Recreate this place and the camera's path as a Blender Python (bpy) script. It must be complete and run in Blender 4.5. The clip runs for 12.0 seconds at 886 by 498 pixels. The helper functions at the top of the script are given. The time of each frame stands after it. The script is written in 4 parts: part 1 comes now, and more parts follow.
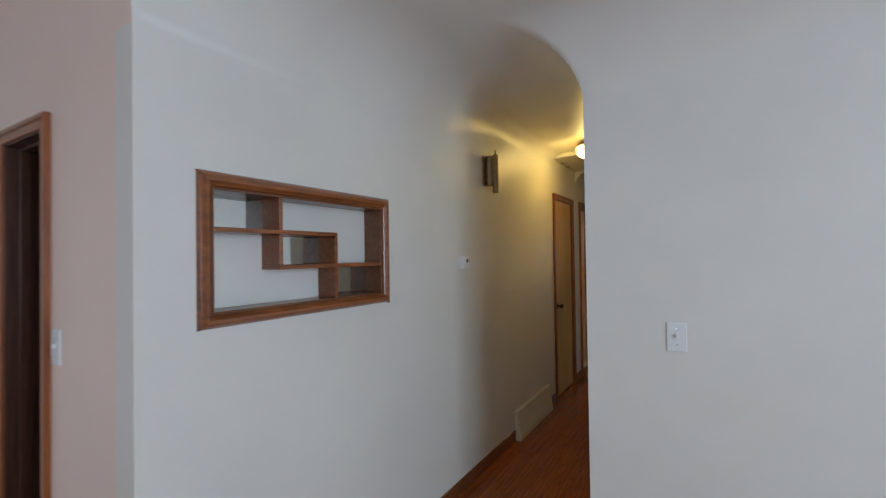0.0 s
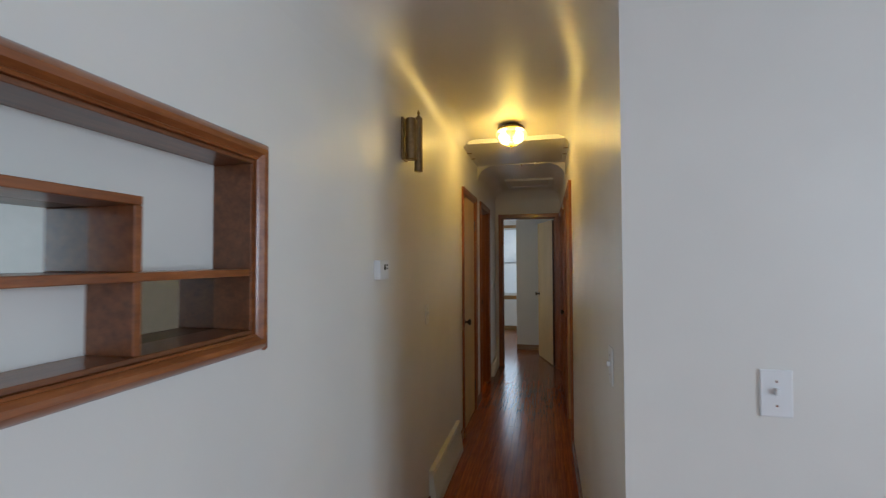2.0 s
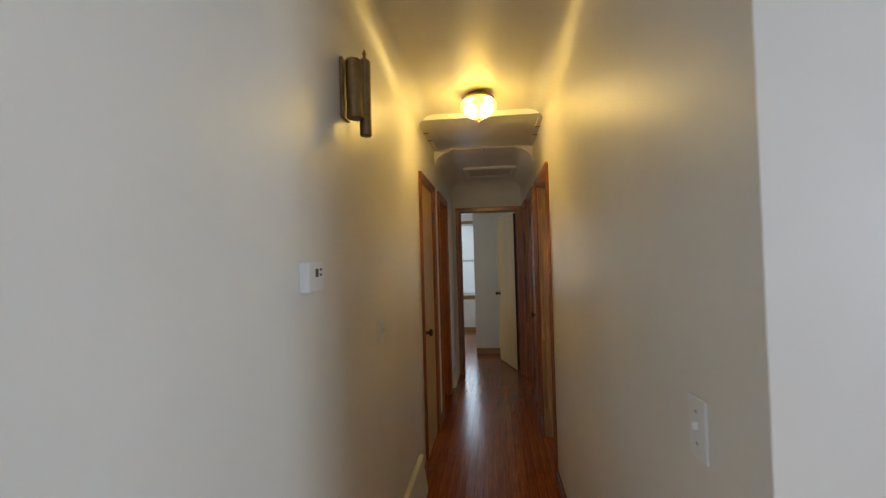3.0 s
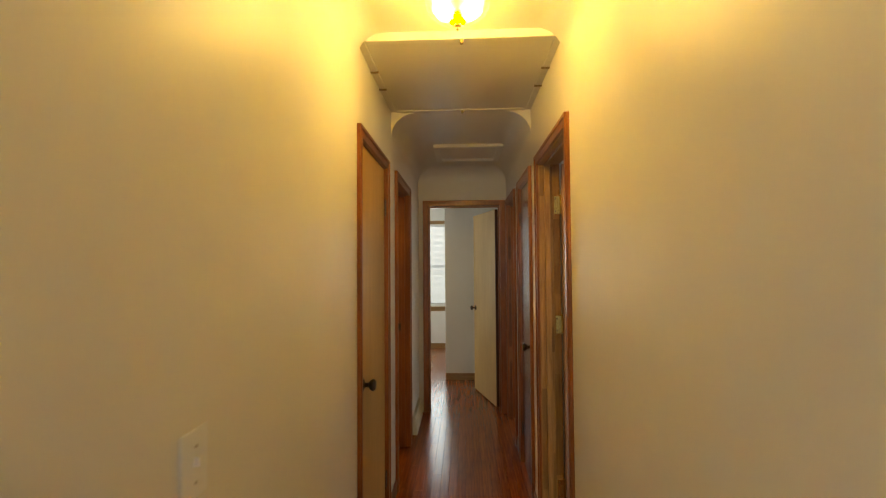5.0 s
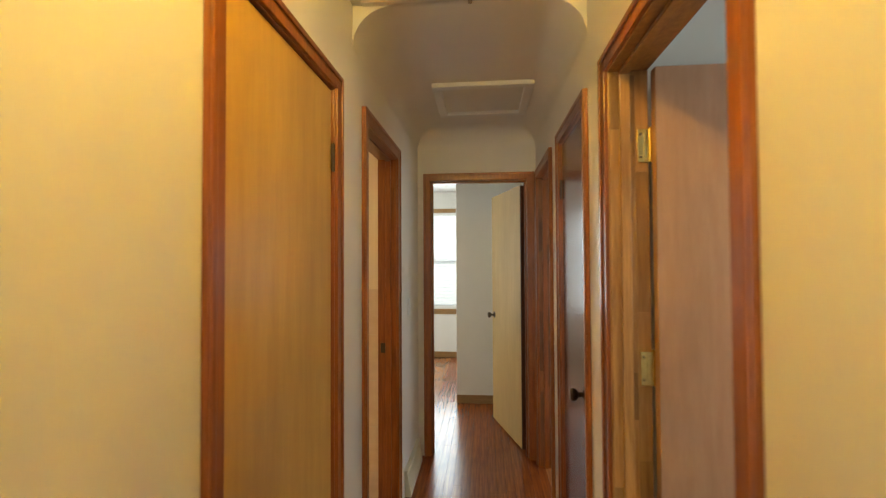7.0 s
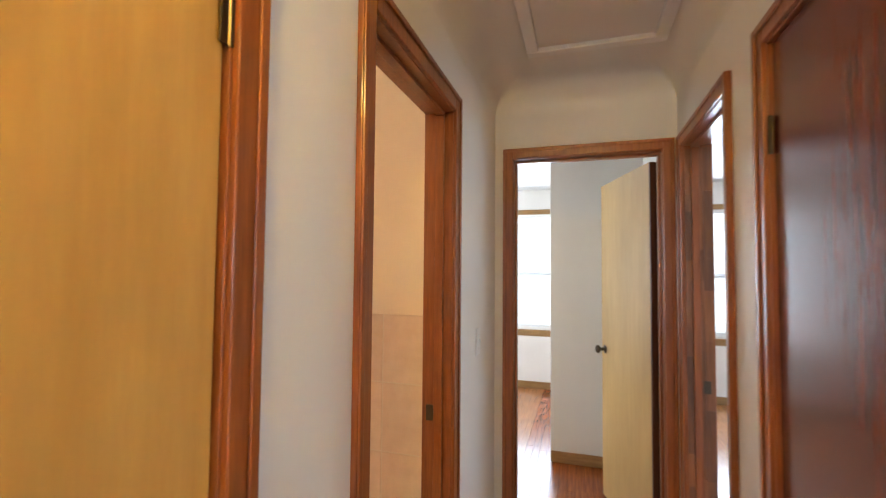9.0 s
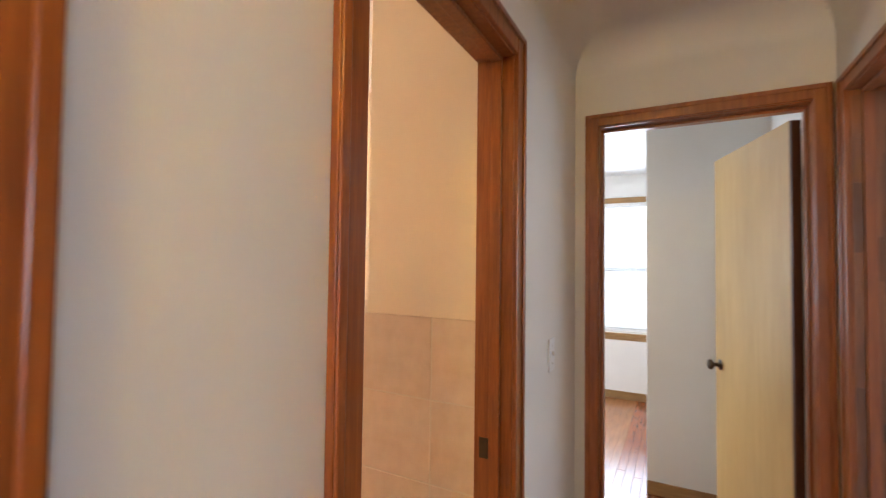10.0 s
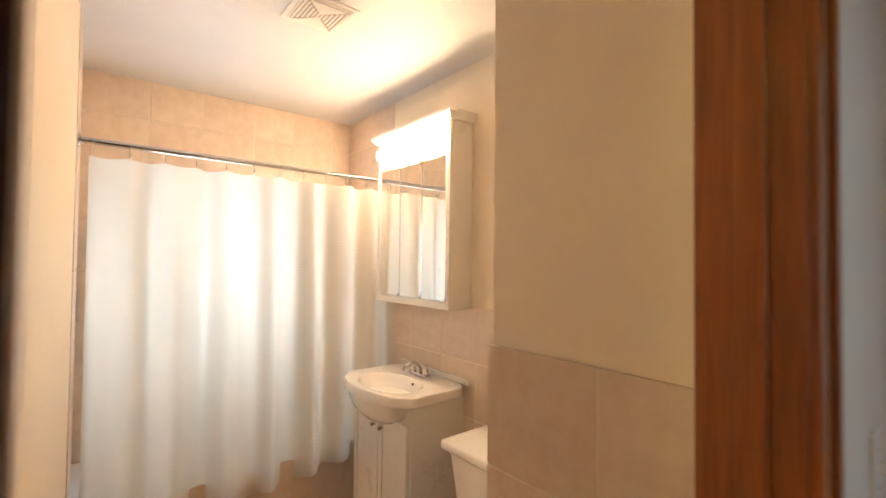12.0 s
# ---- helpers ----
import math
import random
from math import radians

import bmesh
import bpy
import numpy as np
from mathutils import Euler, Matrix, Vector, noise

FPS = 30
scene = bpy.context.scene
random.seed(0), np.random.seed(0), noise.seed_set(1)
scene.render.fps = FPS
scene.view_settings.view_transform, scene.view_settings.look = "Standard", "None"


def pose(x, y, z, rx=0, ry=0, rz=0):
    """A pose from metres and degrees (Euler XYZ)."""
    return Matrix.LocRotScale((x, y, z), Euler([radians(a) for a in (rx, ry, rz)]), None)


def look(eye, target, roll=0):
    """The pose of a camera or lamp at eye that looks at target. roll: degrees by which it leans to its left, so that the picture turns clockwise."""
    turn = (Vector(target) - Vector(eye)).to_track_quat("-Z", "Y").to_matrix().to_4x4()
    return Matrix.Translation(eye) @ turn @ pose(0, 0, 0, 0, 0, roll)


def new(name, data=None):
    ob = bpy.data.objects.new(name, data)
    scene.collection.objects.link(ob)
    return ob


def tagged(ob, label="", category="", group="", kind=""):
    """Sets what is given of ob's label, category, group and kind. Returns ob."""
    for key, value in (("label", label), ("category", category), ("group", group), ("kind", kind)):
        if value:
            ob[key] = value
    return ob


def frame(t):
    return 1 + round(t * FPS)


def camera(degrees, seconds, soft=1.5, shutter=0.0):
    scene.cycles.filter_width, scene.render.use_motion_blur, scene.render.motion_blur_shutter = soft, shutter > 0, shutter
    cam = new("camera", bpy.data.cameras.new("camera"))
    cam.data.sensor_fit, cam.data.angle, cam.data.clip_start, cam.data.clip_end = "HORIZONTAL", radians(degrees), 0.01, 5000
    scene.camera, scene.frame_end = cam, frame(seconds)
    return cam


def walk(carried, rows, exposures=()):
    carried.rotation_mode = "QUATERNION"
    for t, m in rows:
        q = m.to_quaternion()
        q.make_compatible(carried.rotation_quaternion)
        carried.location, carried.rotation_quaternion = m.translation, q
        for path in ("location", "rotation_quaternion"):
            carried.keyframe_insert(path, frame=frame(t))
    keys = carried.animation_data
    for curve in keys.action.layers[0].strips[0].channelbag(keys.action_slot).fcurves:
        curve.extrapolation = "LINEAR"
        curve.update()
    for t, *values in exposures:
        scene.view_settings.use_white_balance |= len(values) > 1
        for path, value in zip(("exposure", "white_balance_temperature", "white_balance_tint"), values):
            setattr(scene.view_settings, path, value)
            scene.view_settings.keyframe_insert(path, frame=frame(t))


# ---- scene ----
cam = camera(90.2, 12.0, soft=1.2, shutter=0.5)
PATH = [
    (0, (0.307, -0.784, 1.472), (-0.729, 0.927, 1.501), -0.8),
    (0.5, (0.119, -0.598, 1.457), (-0.783, 1.187, 1.488), -1.4),
    (1, (-0.072, -0.409, 1.461), (-0.822, 1.445, 1.489), -1.2),
    (1.5, (-0.235, -0.213, 1.456), (-0.834, 1.694, 1.496), -1.2),
    (2, (-0.367, -0.039, 1.462), (-0.818, 1.909, 1.515), -0.2),
    (2.5, (-0.47, 0.268, 1.45), (-0.793, 2.242, 1.499), -1.2),
    (3, (-0.545, 0.551, 1.464), (-0.768, 2.538, 1.509), -1.6),
    (5, (-0.59, 1.731, 1.485), (-0.685, 3.728, 1.545), -0.4),
    (5.5, (-0.586, 2.019, 1.47), (-0.658, 4.017, 1.541), -0.4),
    (6, (-0.576, 2.298, 1.469), (-0.649, 4.296, 1.531), -0.4),
    (6.5, (-0.559, 2.578, 1.475), (-0.676, 4.574, 1.523), -0.4),
    (7, (-0.546, 2.85, 1.464), (-0.733, 4.841, 1.508), -0.3),
    (9, (-0.61, 3.818, 1.471), (-1.205, 5.726, 1.557), 0.5),
    (9.5, (-0.634, 4.004, 1.466), (-1.382, 5.869, 1.549), 0.6),
    (10, (-0.65, 4.182, 1.464), (-1.595, 5.954, 1.527), 0.7),
    (10.5, (-0.678, 4.35, 1.468), (-1.809, 6.0, 1.513), 0.5),
    (11, (-0.745, 4.504, 1.469), (-2.02, 6.044, 1.522), 0.1),
    (11.5, (-0.821, 4.628, 1.478), (-2.239, 6.036, 1.53), 0.4),
    (12, (-0.924, 4.742, 1.476), (-2.48, 5.997, 1.523), 0.6),
]

EXPOSURES = [
    (0, -0.18, 6400, 9), (2.0, -0.1, 6400, 10), (3.0, 0.08, 6700, 10), (5.0, 0.64, 8500, 9), (6.0, 0.95, 8500, 6),
    (7.0, 1.3, 7900, 7), (9.0, 1.92, 6800, 15), (9.5, 1.9, 6700, 17), (10.5, 1.66, 6800, 18), (11.5, 1.38, 6800, 15), (12.0, 1.12, 6700, 12),
]
walk(cam, [(t, look(eye, target, roll)) for t, eye, target, roll in PATH], EXPOSURES)

# ---- world and light ----
world = bpy.data.worlds.new("sky")
scene.world = world
world.use_nodes = True
_bg = world.node_tree.nodes["Background"]
_sky = world.node_tree.nodes.new("ShaderNodeTexSky")
_sky.sky_type, _sky.sun_disc = "NISHITA", False
_sky.sun_elevation, _sky.sun_rotation = radians(40), radians(200)
world.node_tree.links.new(_sky.outputs[0], _bg.inputs[0])
_bg.inputs[1].default_value = 0.1
sun = new("sun", bpy.data.lights.new("sun", "SUN"))
sun.data.energy, sun.data.angle, sun.data.color = 1.0, radians(12), (1, 0.96, 0.9)
sun.matrix_world = look((0, 0, 10), (2.2, 6.0, 3.0))


def area_lamp(name, place, target, w, h, watts, colour):
    lamp = new(name, bpy.data.lights.new(name, "AREA"))
    lamp.data.shape, lamp.data.size, lamp.data.size_y = "RECTANGLE", w, h
    lamp.data.energy, lamp.data.color = watts, colour
    lamp.matrix_world = look(place, target)
    return lamp


def point_lamp(name, place, watts, colour, radius=0.03):
    lamp = new(name, bpy.data.lights.new(name, "POINT"))
    lamp.data.energy, lamp.data.color, lamp.data.shadow_soft_size = watts, colour, radius
    lamp.location = place
    return lamp


DAY = (0.63, 0.80, 1.0)
WARM = (1.0, 0.575, 0.008)
BATH = (1.0, 0.71, 0.46)
area_lamp("window_fill_light", (3.38, -1.2, 1.55), (0, -1.2, 1.45), 2.0, 1.3, 100, DAY)
# Added fill from an unseen south opening, for the kitchen and facing walls.
area_lamp("window_fill_light", (-1.4, -4.38, 1.5), (-1.4, 0, 1.5), 1.8, 1.3, 30, DAY)
area_lamp("window_fill_light", (-1.2, 9.28, 1.4), (-1.2, 5, 1.3), 0.9, 1.4, 10, DAY)
area_lamp("window_fill_light", (1.05, 9.28, 1.4), (1.05, 5, 1.3), 0.9, 1.4, 16, DAY)
# Added fill through an unseen west opening brightens the end bedroom and its door.
area_lamp("window_fill_light", (-3.18, 7.7, 1.5), (0, 7.4, 1.3), 1.2, 1.3, 14, DAY)
# Added east fill, sent through the side room's door onto the hall wall.
area_lamp("window_fill_light", (2.98, 6.6, 1.5), (0, 5.9, 1.3), 1.3, 1.3, 16, DAY)
area_lamp("window_fill_light", (2.48, 2.8, 1.5), (0, 3.2, 1.4), 1.2, 1.3, 11, DAY)
area_lamp("window_fill_light", (-3.80, 5.28, 1.45), (-2, 5.28, 1.4), 0.5, 0.9, 5.0, DAY)
point_lamp("hall_lamp", (-0.605, 3.25, 2.335), 3.6, WARM, 0.045)
for _n in range(4):
    point_lamp("vanity_lamp", (-3.10 + 0.16 * _n, 6.04, 2.055), 3.5, BATH, 0.03)


# ---- materials ----
def nodes_of(name):
    m = bpy.data.materials.new(name)
    m.use_nodes = True
    t = m.node_tree
    return m, t, t.nodes["Principled BSDF"]


def ramp(t, fac, stops):
    r = t.nodes.new("ShaderNodeValToRGB")
    e = r.color_ramp.elements
    while len(e) < len(stops):
        e.new(0.5)
    for el, (p, c) in zip(e, stops):
        el.position, el.color = p, (*c, 1)
    t.links.new(fac, r.inputs[0])
    return r.outputs[0]


def noise_of(t, scale, detail=4, stretch=(1, 1, 1), rough=0.55):
    co = t.nodes.new("ShaderNodeTexCoord")
    mp = t.nodes.new("ShaderNodeMapping")
    mp.inputs["Scale"].default_value = stretch
    n = t.nodes.new("ShaderNodeTexNoise")
    n.inputs["Scale"].default_value, n.inputs["Detail"].default_value = scale, detail
    n.inputs["Roughness"].default_value = rough
    t.links.new(co.outputs["Object"], mp.inputs[0])
    t.links.new(mp.outputs[0], n.inputs["Vector"])
    return n.outputs[0]


def bump_on(t, bsdf, height, strength, distance=0.002):
    b = t.nodes.new("ShaderNodeBump")
    b.inputs["Strength"].default_value, b.inputs["Distance"].default_value = strength, distance
    t.links.new(height, b.inputs["Height"])
    t.links.new(b.outputs[0], bsdf.inputs["Normal"])


def mixed(t, a, b, fac=0.5, kind="MULTIPLY"):
    m = t.nodes.new("ShaderNodeMix")
    m.data_type, m.blend_type = "RGBA", kind
    m.inputs[0].default_value = fac
    t.links.new(a, m.inputs[6])
    t.links.new(b, m.inputs[7])
    return m.outputs[2]


def paint(name, colour, rough=0.45, wear=0.06, relief=0.12):
    m, t, b = nodes_of(name)
    lo = tuple(c * (1 - wear) for c in colour)
    big = ramp(t, noise_of(t, 1.6, 3), [(0.35, lo), (0.65, colour)])
    t.links.new(big, b.inputs["Base Color"])
    b.inputs["Roughness"].default_value = rough
    rr = ramp(t, noise_of(t, 5.0, 3), [(0.3, (rough * 0.97,) * 3), (0.7, (min(1, rough * 1.03),) * 3)])
    t.links.new(rr, b.inputs["Roughness"])
    bump_on(t, b, noise_of(t, 170, 3), relief, 0.0015)
    return m


def wood(name, dark, light, rough=0.35, grain=(14, 14, 0.9), coat=0.25, lowest=0.82):
    m, t, b = nodes_of(name)
    info = t.nodes.new("ShaderNodeObjectInfo")
    fine = noise_of(t, 5.0, 8, grain, 0.7)
    base = ramp(t, fine, [(0.3, dark), (0.52, tuple((d + l) / 2 for d, l in zip(dark, light))), (0.72, light)])
    broad = ramp(t, noise_of(t, 2.2, 3, (1.6, 1.6, 0.6)), [(0.3, (0.72, 0.68, 0.62)), (0.7, (1, 1, 1))])
    each = ramp(t, info.outputs["Random"], [(0.0, (lowest, lowest * 0.96, lowest * 0.91)), (1.0, (1.0, 1.0, 1.0))])
    col = mixed(t, mixed(t, base, broad, 0.8), each, 1.0)
    t.links.new(col, b.inputs["Base Color"])
    b.inputs["Roughness"].default_value = rough
    b.inputs["Coat Weight"].default_value, b.inputs["Coat Roughness"].default_value = coat, 0.15
    bump_on(t, b, fine, 0.12, 0.001)
    return m


def metal(name, colour, rough, dirt=0.25):
    m, t, b = nodes_of(name)
    col = ramp(t, noise_of(t, 40, 4), [(0.3, tuple(c * (1 - dirt) for c in colour)), (0.7, colour)])
    t.links.new(col, b.inputs["Base Color"])
    b.inputs["Metallic"].default_value, b.inputs["Roughness"].default_value = 1.0, rough
    return m


def glow(name, colour, strength):
    m, t, b = nodes_of(name)
    b.inputs["Base Color"].default_value = (*colour, 1)
    b.inputs["Emission Color"].default_value, b.inputs["Emission Strength"].default_value = (*colour, 1), strength
    return m


WALL = paint("wall_paint", (0.78, 0.75, 0.69), 0.42)
# Pinker tone for the kitchen wall and the cove above it.
PINKWALL = paint("pinkish_wall", (0.88, 0.70, 0.60), 0.42)
CEIL = paint("ceiling_paint", (0.775, 0.745, 0.685), 0.42)
PANEL = paint("panel_paint", (0.70, 0.67, 0.62), 0.38)
BATHWALL = paint("bath_paint", (0.89, 0.77, 0.60), 0.45)
BATHCEIL = paint("bath_ceiling_paint", (0.72, 0.70, 0.67), 0.5)
TRIMW = paint("white_trim", (0.80, 0.79, 0.76), 0.3, 0.04, 0.05)
PLASTIC = paint("white_plastic", (0.80, 0.80, 0.79), 0.3, 0.03, 0.0)
CREAM = paint("cream_enamel", (0.72, 0.68, 0.55), 0.35, 0.1, 0.1)
CASING = wood("casing_wood", (0.23, 0.060, 0.014), (0.48, 0.150, 0.034), 0.32)
NICHEWOOD = wood("niche_wood", (0.17, 0.048, 0.014), (0.48, 0.165, 0.048), 0.3, (9, 1.2, 9))
# Niche wood darkened for the linings: the recess's shade put into the colour.
NICHESHADE = wood("niche_wood_shaded", (0.11, 0.036, 0.014), (0.31, 0.115, 0.042), 0.32, (9, 1.2, 9))
JAMB = wood("jamb_wood", (0.34, 0.16, 0.045), (0.66, 0.37, 0.13), 0.38)
OAKBLOCK = wood("jointed_oak", (0.40, 0.19, 0.055), (0.72, 0.42, 0.15), 0.38, lowest=0.5)
DARKBLOCK = wood("jointed_dark_wood", (0.20, 0.066, 0.020), (0.46, 0.175, 0.055), 0.36, lowest=0.5)
BIRCH = wood("birch_veneer", (0.57, 0.33, 0.09), (0.70, 0.43, 0.13), 0.35, (5, 5, 0.5))
PALEBIRCH = wood("pale_birch_veneer", (0.68, 0.44, 0.15), (0.76, 0.53, 0.21), 0.35, (5, 5, 0.5))
RAWDOOR = wood("unfinished_veneer", (0.52, 0.30, 0.19), (0.66, 0.42, 0.29), 0.55, (4, 4, 0.5), 0.0)
MAHOG = wood("mahogany_veneer", (0.09, 0.019, 0.011), (0.20, 0.046, 0.025), 0.26, (8, 8, 0.6), 0.3)
KDOOR = wood("dark_stained_wood", (0.05, 0.018, 0.010), (0.15, 0.055, 0.026), 0.35)
BASE = wood("baseboard_wood", (0.13, 0.04, 0.014), (0.30, 0.10, 0.034), 0.35, (6, 0.8, 6))
OAKBASE = wood("oak_baseboard", (0.30, 0.16, 0.055), (0.48, 0.28, 0.11), 0.35, (0.8, 6, 6))
FLOOR = wood("oak_floor", (0.18, 0.036, 0.008), (0.50, 0.128, 0.024), 0.23, (16, 0.7, 4), 0.2)
OLDBRASS = metal("antique_brass", (0.34, 0.25, 0.14), 0.35)
BRASS = metal("bright_brass", (0.85, 0.66, 0.25), 0.25)
CHROME = metal("chrome", (0.75, 0.74, 0.72), 0.12, 0.1)
BRONZE = metal("dark_bronze", (0.10, 0.075, 0.055), 0.32)
OLDMIRROR = metal("aged_mirror", (0.58, 0.60, 0.57), 0.04, 0.08)
MIRROR = metal("mirror_silver", (0.86, 0.88, 0.87), 0.02, 0.03)
PORCELAIN = paint("porcelain", (0.84, 0.80, 0.74), 0.12, 0.02, 0.0)
LACQUER = paint("white_lacquer", (0.84, 0.80, 0.74), 0.28, 0.02, 0.02)
GROUT = paint("grout", (0.78, 0.68, 0.56), 0.8)
DARK = paint("dark_void", (0.02, 0.018, 0.016), 0.6)
SCREEN = paint("grey_display", (0.12, 0.13, 0.11), 0.2)
OUTSIDE = glow("overcast_daylight", (0.86, 0.94, 1.0), 0.8)
BULB = glow("frosted_bulb", (1.0, 0.86, 0.62), 6.0)
HALLBULB = glow("hall_bulb", (1.0, 0.80, 0.36), 30.0)


def tile_material():
    m, t, b = nodes_of("ceramic_tile")
    info = t.nodes.new("ShaderNodeObjectInfo")
    mott = ramp(t, noise_of(t, 16, 5), [(0.30, (0.73, 0.57, 0.44)), (0.55, (0.78, 0.63, 0.50)), (0.75, (0.82, 0.67, 0.54))])
    each = ramp(t, info.outputs["Random"], [(0, (0.93, 0.92, 0.90)), (1, (1, 1, 1))])
    t.links.new(mixed(t, mott, each, 1.0), b.inputs["Base Color"])
    b.inputs["Roughness"].default_value = 0.28
    bump_on(t, b, noise_of(t, 45, 4), 0.08, 0.001)
    return m


def curtain_material():
    m, t, b = nodes_of("curtain_cloth")
    col = ramp(t, noise_of(t, 3.0, 3, (1, 1, 0.3)), [(0.3, (0.76, 0.70, 0.58)), (0.7, (0.84, 0.79, 0.68))])
    t.links.new(col, b.inputs["Base Color"])
    b.inputs["Roughness"].default_value = 0.7
    weave = t.nodes.new("ShaderNodeTexWave")
    weave.bands_direction = "Z"
    weave.inputs["Scale"].default_value = 38
    co = t.nodes.new("ShaderNodeTexCoord")
    t.links.new(co.outputs["Object"], weave.inputs["Vector"])
    bump_on(t, b, weave.outputs["Fac"], 0.25, 0.003)
    tr = t.nodes.new("ShaderNodeBsdfTranslucent")
    t.links.new(col, tr.inputs[0])
    mx = t.nodes.new("ShaderNodeMixShader")
    mx.inputs[0].default_value = 0.6
    t.links.new(b.outputs[0], mx.inputs[1])
    t.links.new(tr.outputs[0], mx.inputs[2])
    t.links.new(mx.outputs[0], t.nodes["Material Output"].inputs[0])
    return m


def slat_material():
    m, t, b = nodes_of("blind_vinyl")
    b.inputs["Base Color"].default_value = (0.85, 0.87, 0.88, 1)
    b.inputs["Roughness"].default_value = 0.4
    tr = t.nodes.new("ShaderNodeBsdfTranslucent")
    tr.inputs[0].default_value = (0.9, 0.93, 0.96, 1)
    mx = t.nodes.new("ShaderNodeMixShader")
    mx.inputs[0].default_value = 0.55
    t.links.new(b.outputs[0], mx.inputs[1])
    t.links.new(tr.outputs[0], mx.inputs[2])
    t.links.new(mx.outputs[0], t.nodes["Material Output"].inputs[0])
    return m


def glass_material(name, colour, rough):
    m, t, b = nodes_of(name)
    b.inputs["Base Color"].default_value = (*colour, 1)
    b.inputs["Transmission Weight"].default_value, b.inputs["Roughness"].default_value = 1.0, rough
    b.inputs["IOR"].default_value = 1.45
    return m


TILE, CLOTH, SLAT = tile_material(), curtain_material(), slat_material()
GLASS = glass_material("window_glass", (1, 1, 1), 0.0)
BOWLGLASS = glass_material("pressed_glass", (1.0, 0.96, 0.86), 0.42)


# ---- mesh helpers ----
def box(bm, x0, x1, y0, y1, z0, z1):
    v = [bm.verts.new((x, y, z)) for x in (x0, x1) for y in (y0, y1) for z in (z0, z1)]
    fs = [bm.faces.new([v[i] for i in q]) for q in ((0, 1, 3, 2), (4, 6, 7, 5), (0, 4, 5, 1), (2, 3, 7, 6), (0, 2, 6, 4), (1, 5, 7, 3))]
    return v, fs


def boxes(*rows, bevel=0.0, seg=2):
    """One bmesh of boxes x0, x1, y0, y1, z0, z1, edges rounded by bevel."""
    bm = bmesh.new()
    for r in rows:
        box(bm, *r)
    if bevel:
        bmesh.ops.bevel(bm, geom=list(bm.edges), offset=bevel, segments=seg, profile=0.5, affect="EDGES")
    return bm


def lathe(profile, seg=24, axis="z", at=(0, 0, 0)):
    """A turned body from (radius, height) pairs."""
    bm = bmesh.new()
    rings = []
    for r, h in profile:
        ring = []
        for k in range(seg):
            a = 2 * math.pi * k / seg
            c, s = r * math.cos(a), r * math.sin(a)
            p = {"z": (c, s, h), "x": (h, c, s), "y": (c, h, s)}[axis]
            ring.append(bm.verts.new(Vector(p) + Vector(at)))
        rings.append(ring)
    for a, b in zip(rings, rings[1:]):
        for k in range(seg):
            bm.faces.new((a[k], a[(k + 1) % seg], b[(k + 1) % seg], b[k]))
    for ring in (rings[0], rings[-1]):
        bm.faces.new(ring)
    bmesh.ops.recalc_face_normals(bm, faces=bm.faces)
    return bm


def finish(name, bm, material, smooth=False):
    bmesh.ops.recalc_face_normals(bm, faces=bm.faces)
    me = bpy.data.meshes.new(name)
    bm.to_mesh(me)
    bm.free()
    me.materials.append(material)
    if smooth:
        me.shade_smooth()
        me.set_sharp_from_angle(angle=radians(35))
    return me


def part(name, bm, material, parent, label="", smooth=False):
    ob = new(name, finish(name, bm, material, smooth))
    ob.parent = parent
    if label:
        ob["label"] = label
    return ob


def thing(name, place, label, category, group="", kind=""):
    ob = new(name)
    ob.location = place
    return tagged(ob, label, category, group, kind)


def structure(name, bm, material, label="", category="", smooth=False):
    ob = new(name, finish(name, bm, material, smooth))
    return tagged(ob, label, category, kind="structure")


def local(ob, bm):
    """Move a bmesh made in world places into the frame of its thing."""
    bmesh.ops.translate(bm, verts=bm.verts, vec=-Vector(ob.location))
    return bm


# ---- plan ----
XL, XR = -1.045, -0.166          # faces of the hall's two long walls
YF, YE, YN = 1.22, 6.14, 9.42    # wall facing the living room, end wall of the hall, window wall
TL, TR = 0.10, 0.11              # thickness of the walls
YC = -0.19                       # corner where the wall with the display niche begins
ZN, RN = 2.47, 0.34              # height and cove of the near ceiling
ZP, ZF, RF = 2.44, 2.43, 0.15    # flat panel, far ceiling and its cove
P0, P1 = 3.58, 4.49
TOP = 2.62
DOORS = {"A": (3.642, 4.270), "B": (4.674, 5.312), "C": (3.552, 4.222), "D": (4.545, 5.070), "F": (5.400, 6.015)}
HEAD = 2.03


def wall_along_y(x0, x1, y0, y1, z1, holes):
    """A wall with rectangular holes y0, y1, z0, z1."""
    rows, y = [], y0
    for a, b, c, d in sorted(holes):
        if a > y:
            rows.append((x0, x1, y, a, 0, z1))
        if c > 0:
            rows.append((x0, x1, a, b, 0, c))
        rows.append((x0, x1, a, b, d, z1))
        y = b
    if y < y1:
        rows.append((x0, x1, y, y1, 0, z1))
    return boxes(*rows)


def wall_along_x(y0, y1, x0, x1, z1, holes):
    rows, x = [], x0
    for a, b, c, d in sorted(holes):
        if a > x:
            rows.append((x, a, y0, y1, 0, z1))
        if c > 0:
            rows.append((a, b, y0, y1, 0, c))
        rows.append((a, b, y0, y1, d, z1))
        x = b
    if x < x1:
        rows.append((x, x1, y0, y1, 0, z1))
    return boxes(*rows)


